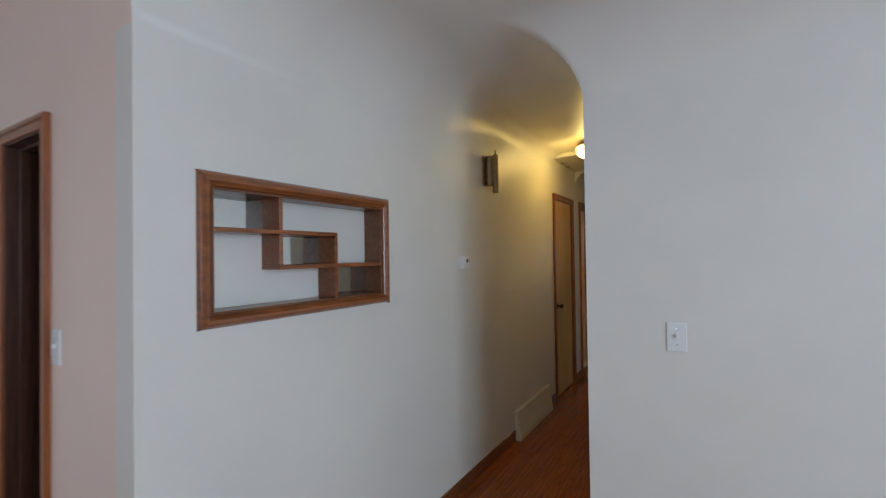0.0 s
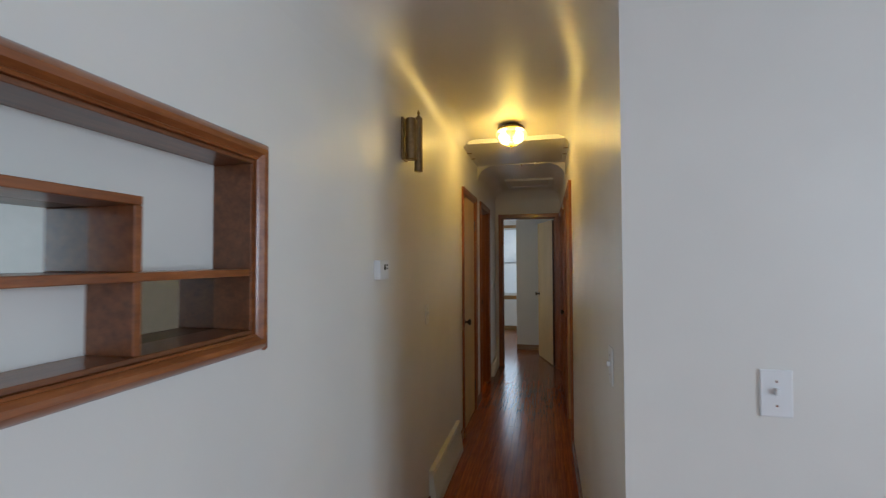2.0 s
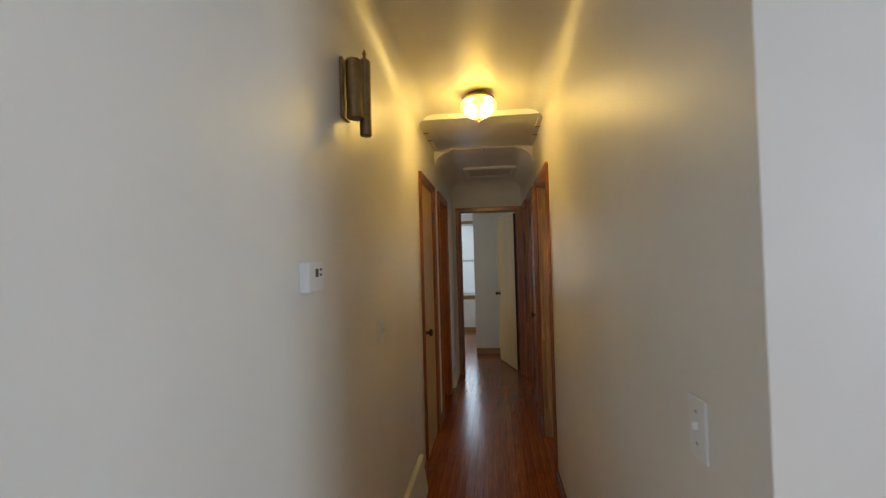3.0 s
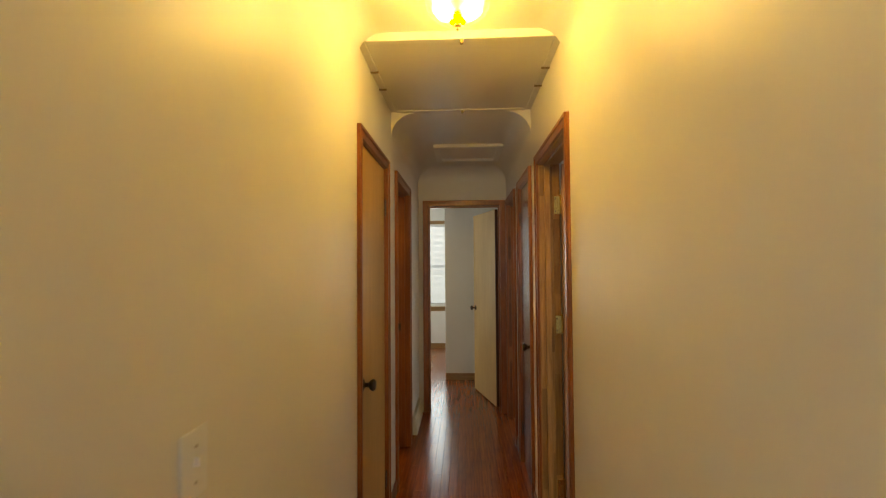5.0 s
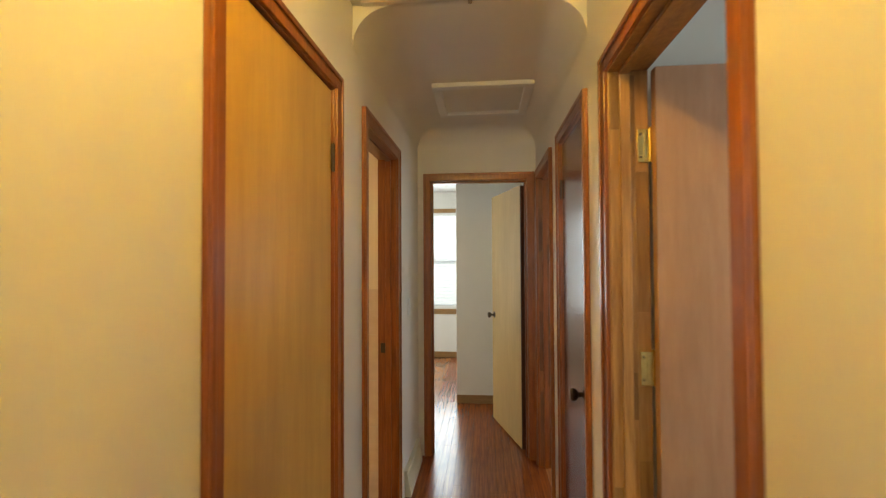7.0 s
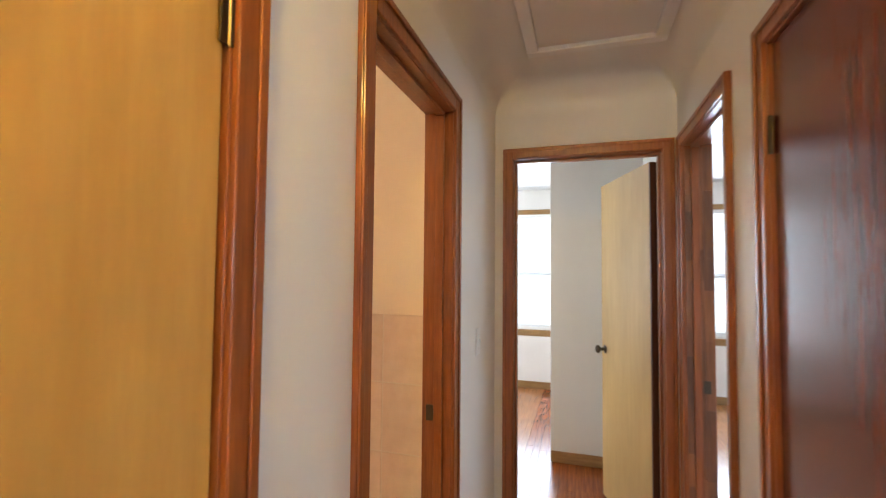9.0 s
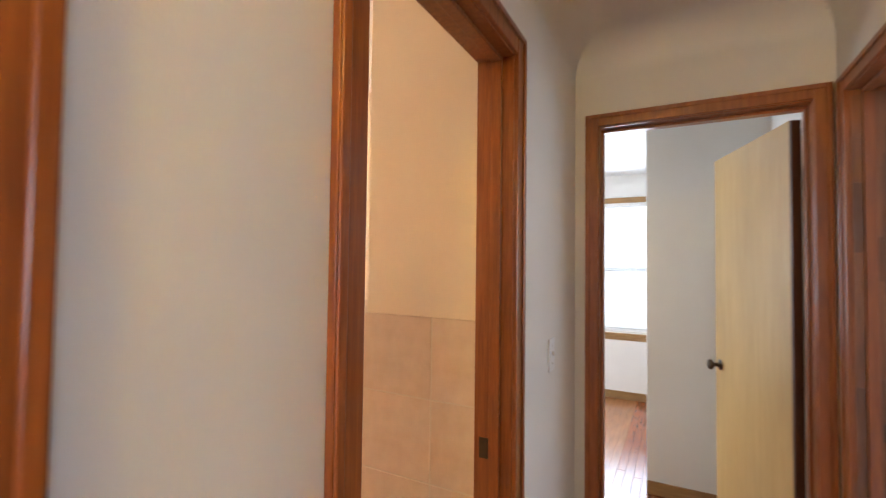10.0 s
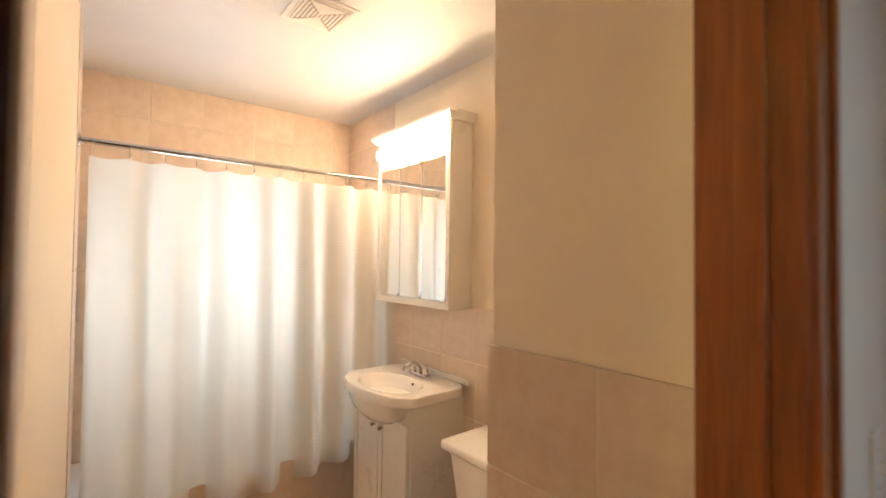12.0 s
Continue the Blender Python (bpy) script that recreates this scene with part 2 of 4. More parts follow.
NY0, NY1, NZ0, NZ1 = 0.027, 0.873, 1.292, 1.702   # opening of the display niche
J = 0.018                                          # jamb board
hole = lambda k: (DOORS[k][0] - J, DOORS[k][1] + J, 0, HEAD + J)
structure("wall_west", wall_along_y(XL - TL, XL, YC, YE, TOP, [(NY0, NY1, NZ0, NZ1), hole("A"), hole("B")]), WALL, "smooth off-white painted plaster hall wall", "wall")
structure("wall_east", wall_along_y(XR, XR + TR, YF + 0.14, YN, TOP, [hole("C"), hole("D"), hole("F")]), WALL, "off-white satin painted plaster hall wall", "wall")
structure("wall_facing", wall_along_x(YF, YF + 0.14, XR, 3.5, TOP, []), WALL, "off-white painted plaster living room wall", "wall")
EX0, EX1 = -0.945, -0.235
structure("wall_end", wall_along_x(YE, YE + 0.12, XL - TL, XR, TOP, [(EX0 - J, EX1 + J, 0, HEAD + 0.016 + J)]), WALL, "off-white plaster end wall above the bedroom door", "wall")
KX0, KX1, KH = -2.06, -1.665, 1.925
structure("wall_kitchen", wall_along_x(YC, YC + 0.12, -3.3, XL - TL, TOP, [(KX0 - J, KX1 + J, 0, KH + J)]), PINKWALL, "pinkish beige plaster wall beside the kitchen door", "wall")
# living room shell
# The south opening is out of view, added for the fill lamp in it.
structure("wall_living_south", wall_along_x(-4.6, -4.5, -3.3, 3.5, TOP, [(-2.3, -0.5, 0.85, 2.15)]), WALL, "off-white living room wall with an unseen window opening", "wall")
structure("wall_living_east", wall_along_y(3.5, 3.6, -4.6, YF + 0.14, TOP, [(-2.2, -0.2, 0.9, 2.2)]), WALL, "off-white living room wall with an unseen window opening", "wall")
structure("wall_living_west", wall_along_y(-3.4, -3.3, -4.6, YC + 0.12, TOP, []), WALL, "off-white living room wall", "wall")
# kitchen, closet and rooms behind the doors
structure("wall_kitchen_back", boxes((-3.3, XL - TL, 3.0, 3.1, 0, TOP), (-3.4, -3.3, YC + 0.12, 3.1, 0, TOP)), CREAM, "yellowish kitchen wall", "wall")
structure("wall_closet", boxes((-1.9, XL - TL, 3.3, 3.4, 0, TOP), (-1.9, XL - TL, 4.44, 4.52, 0, TOP), (-1.98, -1.9, 3.3, 4.52, 0, TOP)), WALL, "closet walls behind the birch door", "wall")
structure("wall_room_east", wall_along_y(2.6, 2.7, YF + 0.14, 4.4, TOP, [(2.2, 3.4, 0.9, 2.1)]), WALL, "pale bedroom wall with an unseen window opening", "wall")
structure("wall_rooms_between", boxes((XR + TR, 2.7, 4.4, 4.48, 0, TOP), (XR + TR, 0.6, 5.15, 5.23, 0, TOP), (0.6, 0.68, 4.48, 5.23, 0, TOP)), WALL, "pale partition walls between the side rooms", "wall")
structure("wall_side_room", boxes((0.68, 3.0, 4.48, 4.56, 0, TOP)), WALL, "pale wall of the side bedroom", "wall")
# Opening out of view, made for the side room's added fill lamp.
structure("wall_side_room_east", wall_along_y(3.0, 3.1, 4.48, YN, TOP, [(5.95, 7.25, 0.85, 2.15)]), WALL, "pale side bedroom wall with an added, unseen window opening", "wall")
WZ0, WZ1 = 0.74, 2.15
structure("wall_north", wall_along_x(YN, YN + 0.14, -3.2, 3.1, TOP, [(-1.55, -0.86, WZ0, WZ1), (0.68, 1.42, WZ0, WZ1)]), WALL, "pale bedroom window wall", "wall")
# West opening never in view; it only houses the added bedroom fill.
structure("wall_bedroom_west", wall_along_y(-3.3, -3.2, YE + 0.12, YN + 0.14, TOP, [(7.1, 8.3, 0.85, 2.15)]), WALL, "pale bedroom wall with an unseen window opening", "wall")
CX, CY = -0.835, 7.36
structure("wall_bedroom_closet", boxes((CX, XR, CY, YN, 0, TOP), bevel=0.004), WALL, "white projecting closet wall in the bedroom", "wall")
# bathroom shell
BX, BY0, BY1, BZ = -3.86, 4.58, 6.22, 2.45
BWX, BWY = -1.655, 5.482
structure("wall_bath_stub", boxes((BWX, XL - TL, BWY, YE + 0.12, 0, TOP), bevel=0.003), BATHWALL, "peach painted bathroom wall stub above tiles", "wall")
structure("wall_bath_north", boxes((BX - 0.1, BWX, BY1, BY1 + 0.1, 0, TOP)), BATHWALL, "peach painted bathroom wall", "wall")
structure("wall_bath_south", boxes((-3.12, XL - TL, BY0 - 0.06, BY0, 0, TOP), (BX - 0.1, -3.12, BY0 - 0.06, 4.70, 0, TOP)), BATHWALL, "peach painted bathroom wall beside the tub", "wall")
_bm = bmesh.new()
_lo, _hi = [[_bm.verts.new((x, y, z)) for x, y in ((-2.60, BY0), (-3.12, BY0), (-3.12, 4.70))] for z in (0.0, TOP)]
for _q in ((_lo[0], _lo[1], _lo[2]), (_hi[0], _hi[1], _hi[2]), (_lo[0], _lo[1], _hi[1], _hi[0]), (_lo[1], _lo[2], _hi[2], _hi[1]), (_lo[2], _lo[0], _hi[0], _hi[2])):
    _bm.faces.new(_q)
structure("wall_bath_return", _bm, BATHWALL, "peach painted wall return beside the tub", "wall")
structure("wall_bath_west", wall_along_y(BX - 0.12, BX, 4.70, BY1, TOP, [(5.0, 5.56, 0.95, 1.93)]), GROUT, "tiled bathroom window wall behind the tub", "wall")


# ceilings
def cove(d, zc, r):
    return zc if d >= r else zc - r + math.sqrt(max(0, r * r - (r - d) ** 2))


def near_ceiling():
    """Living room and near hall: one plaster sheet coved along its walls."""
    steps = [RN * (1 - math.cos(math.pi / 2 * k / 14)) for k in range(15)]
    xs = sorted({round(v, 5) for v in [-3.3, -2.2, 0.9, 2.2, 3.5] + [XL + s for s in steps] + [XR - s for s in steps] + [XL - s for s in steps] + [XL + s * 0.35 for s in steps] + [XR - s * 0.35 for s in steps]})
    ys = sorted({round(v, 5) for v in [-4.5, -3.2, -1.8, P0, 2.8] + [YF + 0.08 * k for k in range(17)] + [YF - s for s in steps] + [YC - s for s in steps]})

    def inside(x, y):
        return (y < YC) or (x > XL and y < YF) or (XL < x < XR)

    def height(x, y):
        u = min(1.0, max(0.0, (y - YF + 0.1) / 1.3))
        r = RN + (0.12 - RN) * u * u * (3 - 2 * u)
        dl = max(x - XL, YC - y) if (x >= XL - 1e-6 or y > YC) else YC - y
        return cove(max(0.0, min(dl, max(XR - x, YF - y))), ZN, r)

    bm = bmesh.new()
    grid = {(i, j): bm.verts.new((x, y, height(x, y))) for i, x in enumerate(xs) for j, y in enumerate(ys)}
    for i in range(len(xs) - 1):
        for j in range(len(ys) - 1):
            if inside((xs[i] + xs[i + 1]) / 2, (ys[j] + ys[j + 1]) / 2):
                bm.faces.new((grid[i, j], grid[i, j + 1], grid[i + 1, j + 1], grid[i + 1, j]))
    bmesh.ops.delete(bm, geom=[v for v in bm.verts if not v.link_faces], context="VERTS")
    return bm


def far_ceiling():
    bm = bmesh.new()
    steps = [RF * (1 - math.cos(math.pi / 2 * k / 12)) for k in range(13)]
    xs = sorted({round(v, 5) for v in [XL + s for s in steps] + [XR - s for s in steps]})
    ys = sorted({round(v, 5) for v in [P1, 5.2] + [YE - s for s in steps]})
    grid = {(i, j): bm.verts.new((x, y, cove(min(x - XL, XR - x, YE - y), ZF, RF))) for i, x in enumerate(xs) for j, y in enumerate(ys)}
    for i in range(len(xs) - 1):
        for j in range(len(ys) - 1):
            bm.faces.new((grid[i, j], grid[i, j + 1], grid[i + 1, j + 1], grid[i + 1, j]))
    # plaster corners that close the vault towards the flat panel
    for side in (0, 1):
        arc = [(XL + s if side == 0 else XR - s, cove(s, ZF, RF)) for s in steps]
        corner = bm.verts.new((XL if side == 0 else XR, P1, ZP))
        vs = [bm.verts.new((x, P1, z)) for x, z in arc]
        for a, b in zip(vs, vs[1:]):
            bm.faces.new((corner, a, b))
    return bm


_near = structure("ceiling_near", near_ceiling(), CEIL, "coved satin plaster ceiling flowing from living room into hall", "ceiling", True)
_near.data.materials.append(PINKWALL)
for _f in _near.data.polygons:
    if _f.center.x < XL and _f.center.y > YC - RN:
        _f.material_index = 1
structure("ceiling_far", far_ceiling(), CEIL, "coved plaster ceiling at the far end of the hall", "ceiling", True)
structure("ceiling_panel", boxes((XL, XR, P0, P1, ZP, ZN + 0.05)), PANEL, "flat painted ceiling panel across the hall", "ceiling")
structure("ceiling_bath", boxes((BX, XL - TL, BY0, BY1, BZ, BZ + 0.08)), BATHCEIL, "white bathroom ceiling", "ceiling")
structure("ceiling_rooms", boxes((-3.3, XR, YE + 0.12, YN, 2.46, 2.55), (XR + TR, 3.1, YF + 0.14, YN, 2.46, 2.55), (-3.3, XL - TL, YC + 0.12, BY0 - 0.06, 2.46, 2.55)), BATHCEIL, "white ceilings of the side rooms", "ceiling")
structure("ceiling_cap", boxes((-4.2, 3.8, -4.8, 9.8, TOP + 0.02, TOP + 0.1)), CEIL, "roof slab above the rooms", "ceiling")
floor = structure("floor", boxes((-4.0, 3.6, -4.6, 9.6, -0.12, -0.016)), FLOOR, "reddish varnished oak strip floor", "floor")
structure("floor_bath", boxes((BX, XL - TL + 0.02, BY0, BY1, -0.016, 0.004)), TILE, "tan tiled bathroom floor", "floor")


# ---- door casings, jambs and leaves ----
CW, CT = 0.055, 0.015


def casing_y(name, wall_x, out, y0, y1, head, material=CASING, depth=TL, label="stained wood door casing and jamb", jamb_material=None, inward=False, cw=CW):
    """Casing round an opening in a wall that runs along y. out: +1 or -1, the way that the casing faces."""
    jm = jamb_material or material
    d = thing(name, (wall_x, (y0 + y1) / 2, 0), label, "door frame", kind="structure")
    f0, f1 = sorted((wall_x, wall_x + out * CT))
    g0, g1 = sorted((wall_x + out * CT, wall_x + out * (CT + 0.006)))
    for nm, rows in (("side_casing", [(f0, f1, y0 - cw, y0 - 0.004, 0, head + cw), (g0, g1, y0 - cw, y0 - cw + 0.018, 0, head + cw)]),
                     ("side_casing", [(f0, f1, y1 + 0.004, y1 + cw, 0, head + cw), (g0, g1, y1 + cw - 0.018, y1 + cw, 0, head + cw)]),
                     ("head_casing", [(f0, f1, y0 - 0.004, y1 + 0.004, head + 0.004, head + cw), (g0, g1, y0 - cw + 0.018, y1 + cw - 0.018, head + cw - 0.018, head + cw)])):
        part(nm, local(d, boxes(*rows, bevel=0.003)), material, d)
    a, b = sorted((wall_x + out * 0.004, wall_x - out * (depth + 0.004)))
    part("jamb", local(d, boxes((a, b, y0 - J, y0, 0, head), bevel=0.002)), jm, d)
    part("jamb", local(d, boxes((a, b, y1, y1 + J, 0, head), bevel=0.002)), jm, d)
    part("head_jamb", local(d, boxes((a, b, y0 - J, y1 + J, head, head + J), bevel=0.002)), jm, d)
    s0, s1 = sorted((wall_x - out * 0.028, wall_x - out * 0.058)) if inward else sorted((wall_x - out * 0.055, wall_x - out * 0.09))
    part("door_stop", local(d, boxes((s0, s1, y0, y0 + 0.012, 0, head - 0.012), bevel=0.002)), jm, d)
    part("door_stop", local(d, boxes((s0, s1, y1 - 0.012, y1, 0, head - 0.012), bevel=0.002)), jm, d)
    part("door_stop", local(d, boxes((s0, s1, y0, y1, head - 0.012, head), bevel=0.002)), jm, d)
    return d


def casing_x(name, wall_y, x0, x1, head, depth=0.12, material=CASING, label="stained wood door casing and jamb", jamb_material=None):
    jm = jamb_material or material
    d = thing(name, ((x0 + x1) / 2, wall_y, 0), label, "door frame", kind="structure")
    f0, f1 = wall_y - CT, wall_y
    g0, g1 = wall_y - CT - 0.006, wall_y - CT
    for nm, rows in (("side_casing", [(x0 - CW, x0 - 0.004, f0, f1, 0, head + CW), (x0 - CW, x0 - CW + 0.018, g0, g1, 0, head + CW)]),
                     ("side_casing", [(x1 + 0.004, x1 + CW, f0, f1, 0, head + CW), (x1 + CW - 0.018, x1 + CW, g0, g1, 0, head + CW)]),
                     ("head_casing", [(x0 - 0.004, x1 + 0.004, f0, f1, head + 0.004, head + CW), (x0 - CW + 0.018, x1 + CW - 0.018, g0, g1, head + CW - 0.018, head + CW)])):
        part(nm, local(d, boxes(*rows, bevel=0.003)), material, d)
    a, b = wall_y - 0.004, wall_y + depth + 0.004
    part("jamb", local(d, boxes((x0 - J, x0, a, b, 0, head), bevel=0.002)), jm, d)
    part("jamb", local(d, boxes((x1, x1 + J, a, b, 0, head), bevel=0.002)), jm, d)
    part("head_jamb", local(d, boxes((x0 - J, x1 + J, a, b, head, head + J), bevel=0.002)), jm, d)
    s0, s1 = wall_y + 0.04, wall_y + 0.075
    part("door_stop", local(d, boxes((x0, x0 + 0.012, s0, s1, 0, head - 0.012), bevel=0.002)), jm, d)
    part("door_stop", local(d, boxes((x1 - 0.012, x1, s0, s1, 0, head - 0.012), bevel=0.002)), jm, d)
    part("door_stop", local(d, boxes((x0, x1, s0, s1, head - 0.012, head), bevel=0.002)), jm, d)
    return d


frameA = casing_y("door_frame_1", XL, 1, *DOORS["A"], HEAD)
frameB = casing_y("door_frame_2", XL, 1, *DOORS["B"], HEAD, inward=True, cw=0.064)
frameC = casing_y("door_frame_3", XR, -1, *DOORS["C"], HEAD, depth=TR, jamb_material=JAMB, inward=True)
frameD = casing_y("door_frame_4", XR, -1, *DOORS["D"], HEAD, depth=TR)
frameF = casing_y("door_frame_5", XR, -1, *DOORS["F"], HEAD, depth=TR, inward=True)
frameE = casing_x("door_frame_6", YE, EX0, EX1, HEAD + 0.016)
frameK = casing_x("door_frame_7", YC, KX0, KX1, KH, label="stained wood casing of the kitchen door", jamb_material=KDOOR)


def knob(parent, place, axis, sign, material=BRONZE, name="door_knob"):
    """A round knob on a rose, its stem along axis."""
    prof = [(0.028, 0), (0.028, 0.004), (0.020, 0.008), (0.010, 0.012), (0.010, 0.028), (0.020, 0.034), (0.0265, 0.044), (0.0265, 0.052), (0.019, 0.060), (0.006, 0.062)]
    return part(name, lathe([(r, sign * h) for r, h in prof], 20, axis, Vector(place) - parent.location), material, parent, "round dark metal knob", True)


def hinge(parent, place, along, material, h=0.09):
    """A butt hinge, leaf plate and barrel. along: x or y, the way the plate lies."""
    x, y, z = place
    w = 0.018
    row = (x - w, x + w, y - 0.002, y + 0.002, z - h / 2, z + h / 2) if along == "x" else (x - 0.002, x + 0.002, y - w, y + w, z - h / 2, z + h / 2)
    hp = part("hinge", local(parent, boxes(row, bevel=0.001)), material, parent)
    bar = lathe([(0.0055, -h / 2), (0.0055, h / 2), (0.003, h / 2 + 0.006)], 10, "z", Vector(place) - parent.location)
    part("hinge_barrel", bar, material, hp)
    return hp


# closed birch closet door
ya, yb = DOORS["A"]
door_a = thing("door_1", (XL - 0.03, (ya + yb) / 2, 0), "closed flush birch veneer closet door with dark round knob", "door", kind="structure")
part("leaf", local(door_a, boxes((XL - 0.044, XL - 0.006, ya + 0.003, yb - 0.003, 0.012, HEAD - 0.003), bevel=0.002)), BIRCH, door_a)
knob(door_a, (XL - 0.006, ya + 0.075, 0.935), "x", 1)
for z in (0.25, 1.80):
    hinge(door_a, (XL + 0.001, yb + 0.001, z), "y", BRONZE)
# closed mahogany closet door
yc, yd = DOORS["D"]
door_d = thing("door_2", (XR + 0.03, (yc + yd) / 2, 0), "closed flush dark mahogany closet door", "door", kind="structure")
part("leaf", local(door_d, boxes((XR + 0.006, XR + 0.044, yc + 0.003, yd - 0.003, 0.012, HEAD - 0.003), bevel=0.002)), MAHOG, door_d)
knob(door_d, (XR + 0.006, yc + 0.07, 0.935), "x", -1)
for z in (0.25, 1.80):
    hinge(door_d, (XR - 0.001, yd + 0.001, z), "y", BRONZE)
# open unfinished door of the first side room
y1c = DOORS["C"][1]
door_c = thing("door_3", (XR + TR + 0.02, y1c - 0.02, 0), "open unfinished pinkish veneer door on bright brass hinges", "door", kind="structure")
part("leaf", local(door_c, boxes((XR + TR + 0.010, XR + TR + 0.67, y1c - 0.040, y1c - 0.004, 0.012, HEAD - 0.006), bevel=0.002)), RAWDOOR, door_c)
for z in (0.24, 1.135, 1.80):
    hp = hinge(door_c, (XR + TR + 0.006, y1c - 0.0055, z), "x", BRASS, 0.10)
    part("hinge_plate", local(door_c, boxes((XR + TR - 0.030, XR + TR + 0.004, y1c - 0.0058, y1c - 0.0028, z - 0.05, z + 0.05), bevel=0.0012)), BRASS, hp)
    for dx, dz in ((-0.022, -0.034), (-0.022, 0.034), (-0.008, 0.0)):
        part("screw", lathe([(0.0042, -0.0058), (0.0042, -0.0070), (0.002, -0.0074)], 10, "y", Vector((XR + TR + dx, y1c, z + dz)) - door_c.location), OLDBRASS, hp)
# open pale birch door of the end bedroom
door_e = thing("door_4", (EX1 + 0.003, YE + 0.13, 0), "open flush pale birch bedroom door with metal knob", "door", kind="structure")
part("leaf", boxes((-0.72, -0.026, -0.036, 0.0, 0.012, HEAD - 0.004), bevel=0.002), PALEBIRCH, door_e)
# Dark strip gives the dark gap between leaf and jamb as colour.
part("hinge_edge", boxes((-0.026, -0.014, -0.035, -0.001, 0.012, HEAD - 0.006), bevel=0.001), KDOOR, door_e, "dark strip on the hinge edge, standing for the gap")
_prof = [(0.028, 0), (0.028, 0.004), (0.010, 0.012), (0.010, 0.028), (0.0265, 0.044), (0.0265, 0.052), (0.019, 0.060), (0.006, 0.062)]
part("door_knob", lathe(_prof, 20, "y", (-0.66, 0.0, 0.955)), BRONZE, door_e, "brushed metal knob", True)
part("door_knob", lathe([(r, -h) for r, h in _prof], 20, "y", (-0.66, -0.036, 0.955)), BRONZE, door_e, "brushed metal knob", True)
for z in (0.25, 1.80):
    part("hinge", boxes((-0.005, 0.03, -0.004, 0.003, z - 0.045, z + 0.045), bevel=0.001), BRONZE, door_e)
door_e.rotation_euler = (0, 0, radians(-73))
# open dark-stained bathroom door, standing beside the near jamb
y0b = DOORS["B"][0]
door_b = thing("door_5", (XL - TL - 0.014, y0b + 0.012, 0), "open flush dark-stained bathroom door seen along its hinged edge", "door", kind="structure")
part("leaf", boxes((-0.60, 0.0, 0.0, 0.032, 0.014, HEAD - 0.006), bevel=0.002), KDOOR, door_b)
part("face_panel", boxes((-0.598, -0.002, 0.032, 0.035, 0.016, HEAD - 0.008)), BATHWALL, door_b, "peach painted inner face")
for z in (0.25, 1.80):
    part("hinge", boxes((-0.002, 0.018, -0.010, -0.007, z - 0.045, z + 0.045), bevel=0.001), BRONZE, door_b)
    part("hinge_barrel", lathe([(0.0055, z - 0.045), (0.0055, z + 0.045), (0.003, z + 0.051)], 10, "z", (0.0, -0.006, 0)), BRONZE, door_b)
knob_b = [(0.028, 0), (0.028, 0.004), (0.010, 0.012), (0.010, 0.024), (0.0265, 0.036), (0.0265, 0.044), (0.006, 0.050)]
part("door_knob", lathe([(q, 0.035 + h) for q, h in knob_b], 20, "y", (-0.53, 0.0, 0.955)), BRONZE, door_b, "round dark metal knob", True)
door_b.rotation_euler = (0, 0, radians(4))
# finger-jointed blocks on two far jambs
for fr, key, mat in ((frameC, "C", OAKBLOCK), (frameF, "F", DARKBLOCK)):
    rj = random.Random(3 if key == "C" else 4)
    y = DOORS[key][1]
    for c in range(3):
        xa = XR + 0.002 + c * (TR - 0.002) / 3
        xb = xa + (TR - 0.002) / 3 - 0.0006
        z = 0.012
        while z < HEAD - 0.02:
            e = min(HEAD - 0.014, z + rj.choice((0.14, 0.22, 0.3, 0.42, 0.55)))
            part("block", local(fr, boxes((xa, xb, y - 0.0022, y, z, e - 0.0006))), mat, fr)
            z = e
# strike plates
for fr, row in ((frameB, (XL - 0.088, XL - 0.062, DOORS["B"][1] - 0.003, DOORS["B"][1] + 0.001, 0.935, 0.990)),
                (frameF, (XR + 0.066, XR + 0.094, DOORS["F"][1] - 0.005, DOORS["F"][1] + 0.001, 0.935, 0.990))):
    part("strike_plate", local(fr, boxes(row, bevel=0.001)), BRONZE, fr, "dark metal strike plate")
for z in (0.25, 1.80):
    hinge(frameB, (XL - 0.085, DOORS["B"][0] + 0.003, z), "x", BRONZE)


# ---- baseboards ----
def baseboard(rows, material, label):
    for r in rows:
        x0, x1, y0, y1 = r
        bm = boxes((x0, x1, y0, y1, 0.0, 0.085), bevel=0.004)
        structure("baseboard", bm, material, label, "baseboard")


T = 0.013
baseboard([(XL, XL + T, YC, 2.50), (XL, XL + T, 3.345, ya - CW), (XL, XL + T, yb + CW, DOORS["B"][0] - 0.064),
           (XR - T, XR, YF, DOORS["C"][0] - CW), (XR - T, XR, DOORS["C"][1] + CW, yc - CW), (XR - T, XR, yd + CW, DOORS["F"][0] - CW),
           (XR, 3.5, YF - T, YF), (KX1 + CW, XL, YC - T, YC)], BASE, "narrow stained wood baseboard along the wall")
baseboard([(CX, XR, CY - T, CY), (-3.2, XR, YN - T, YN), (XR + TR, 3.0, YN - T, YN)], OAKBASE, "light oak baseboard in the bedroom")


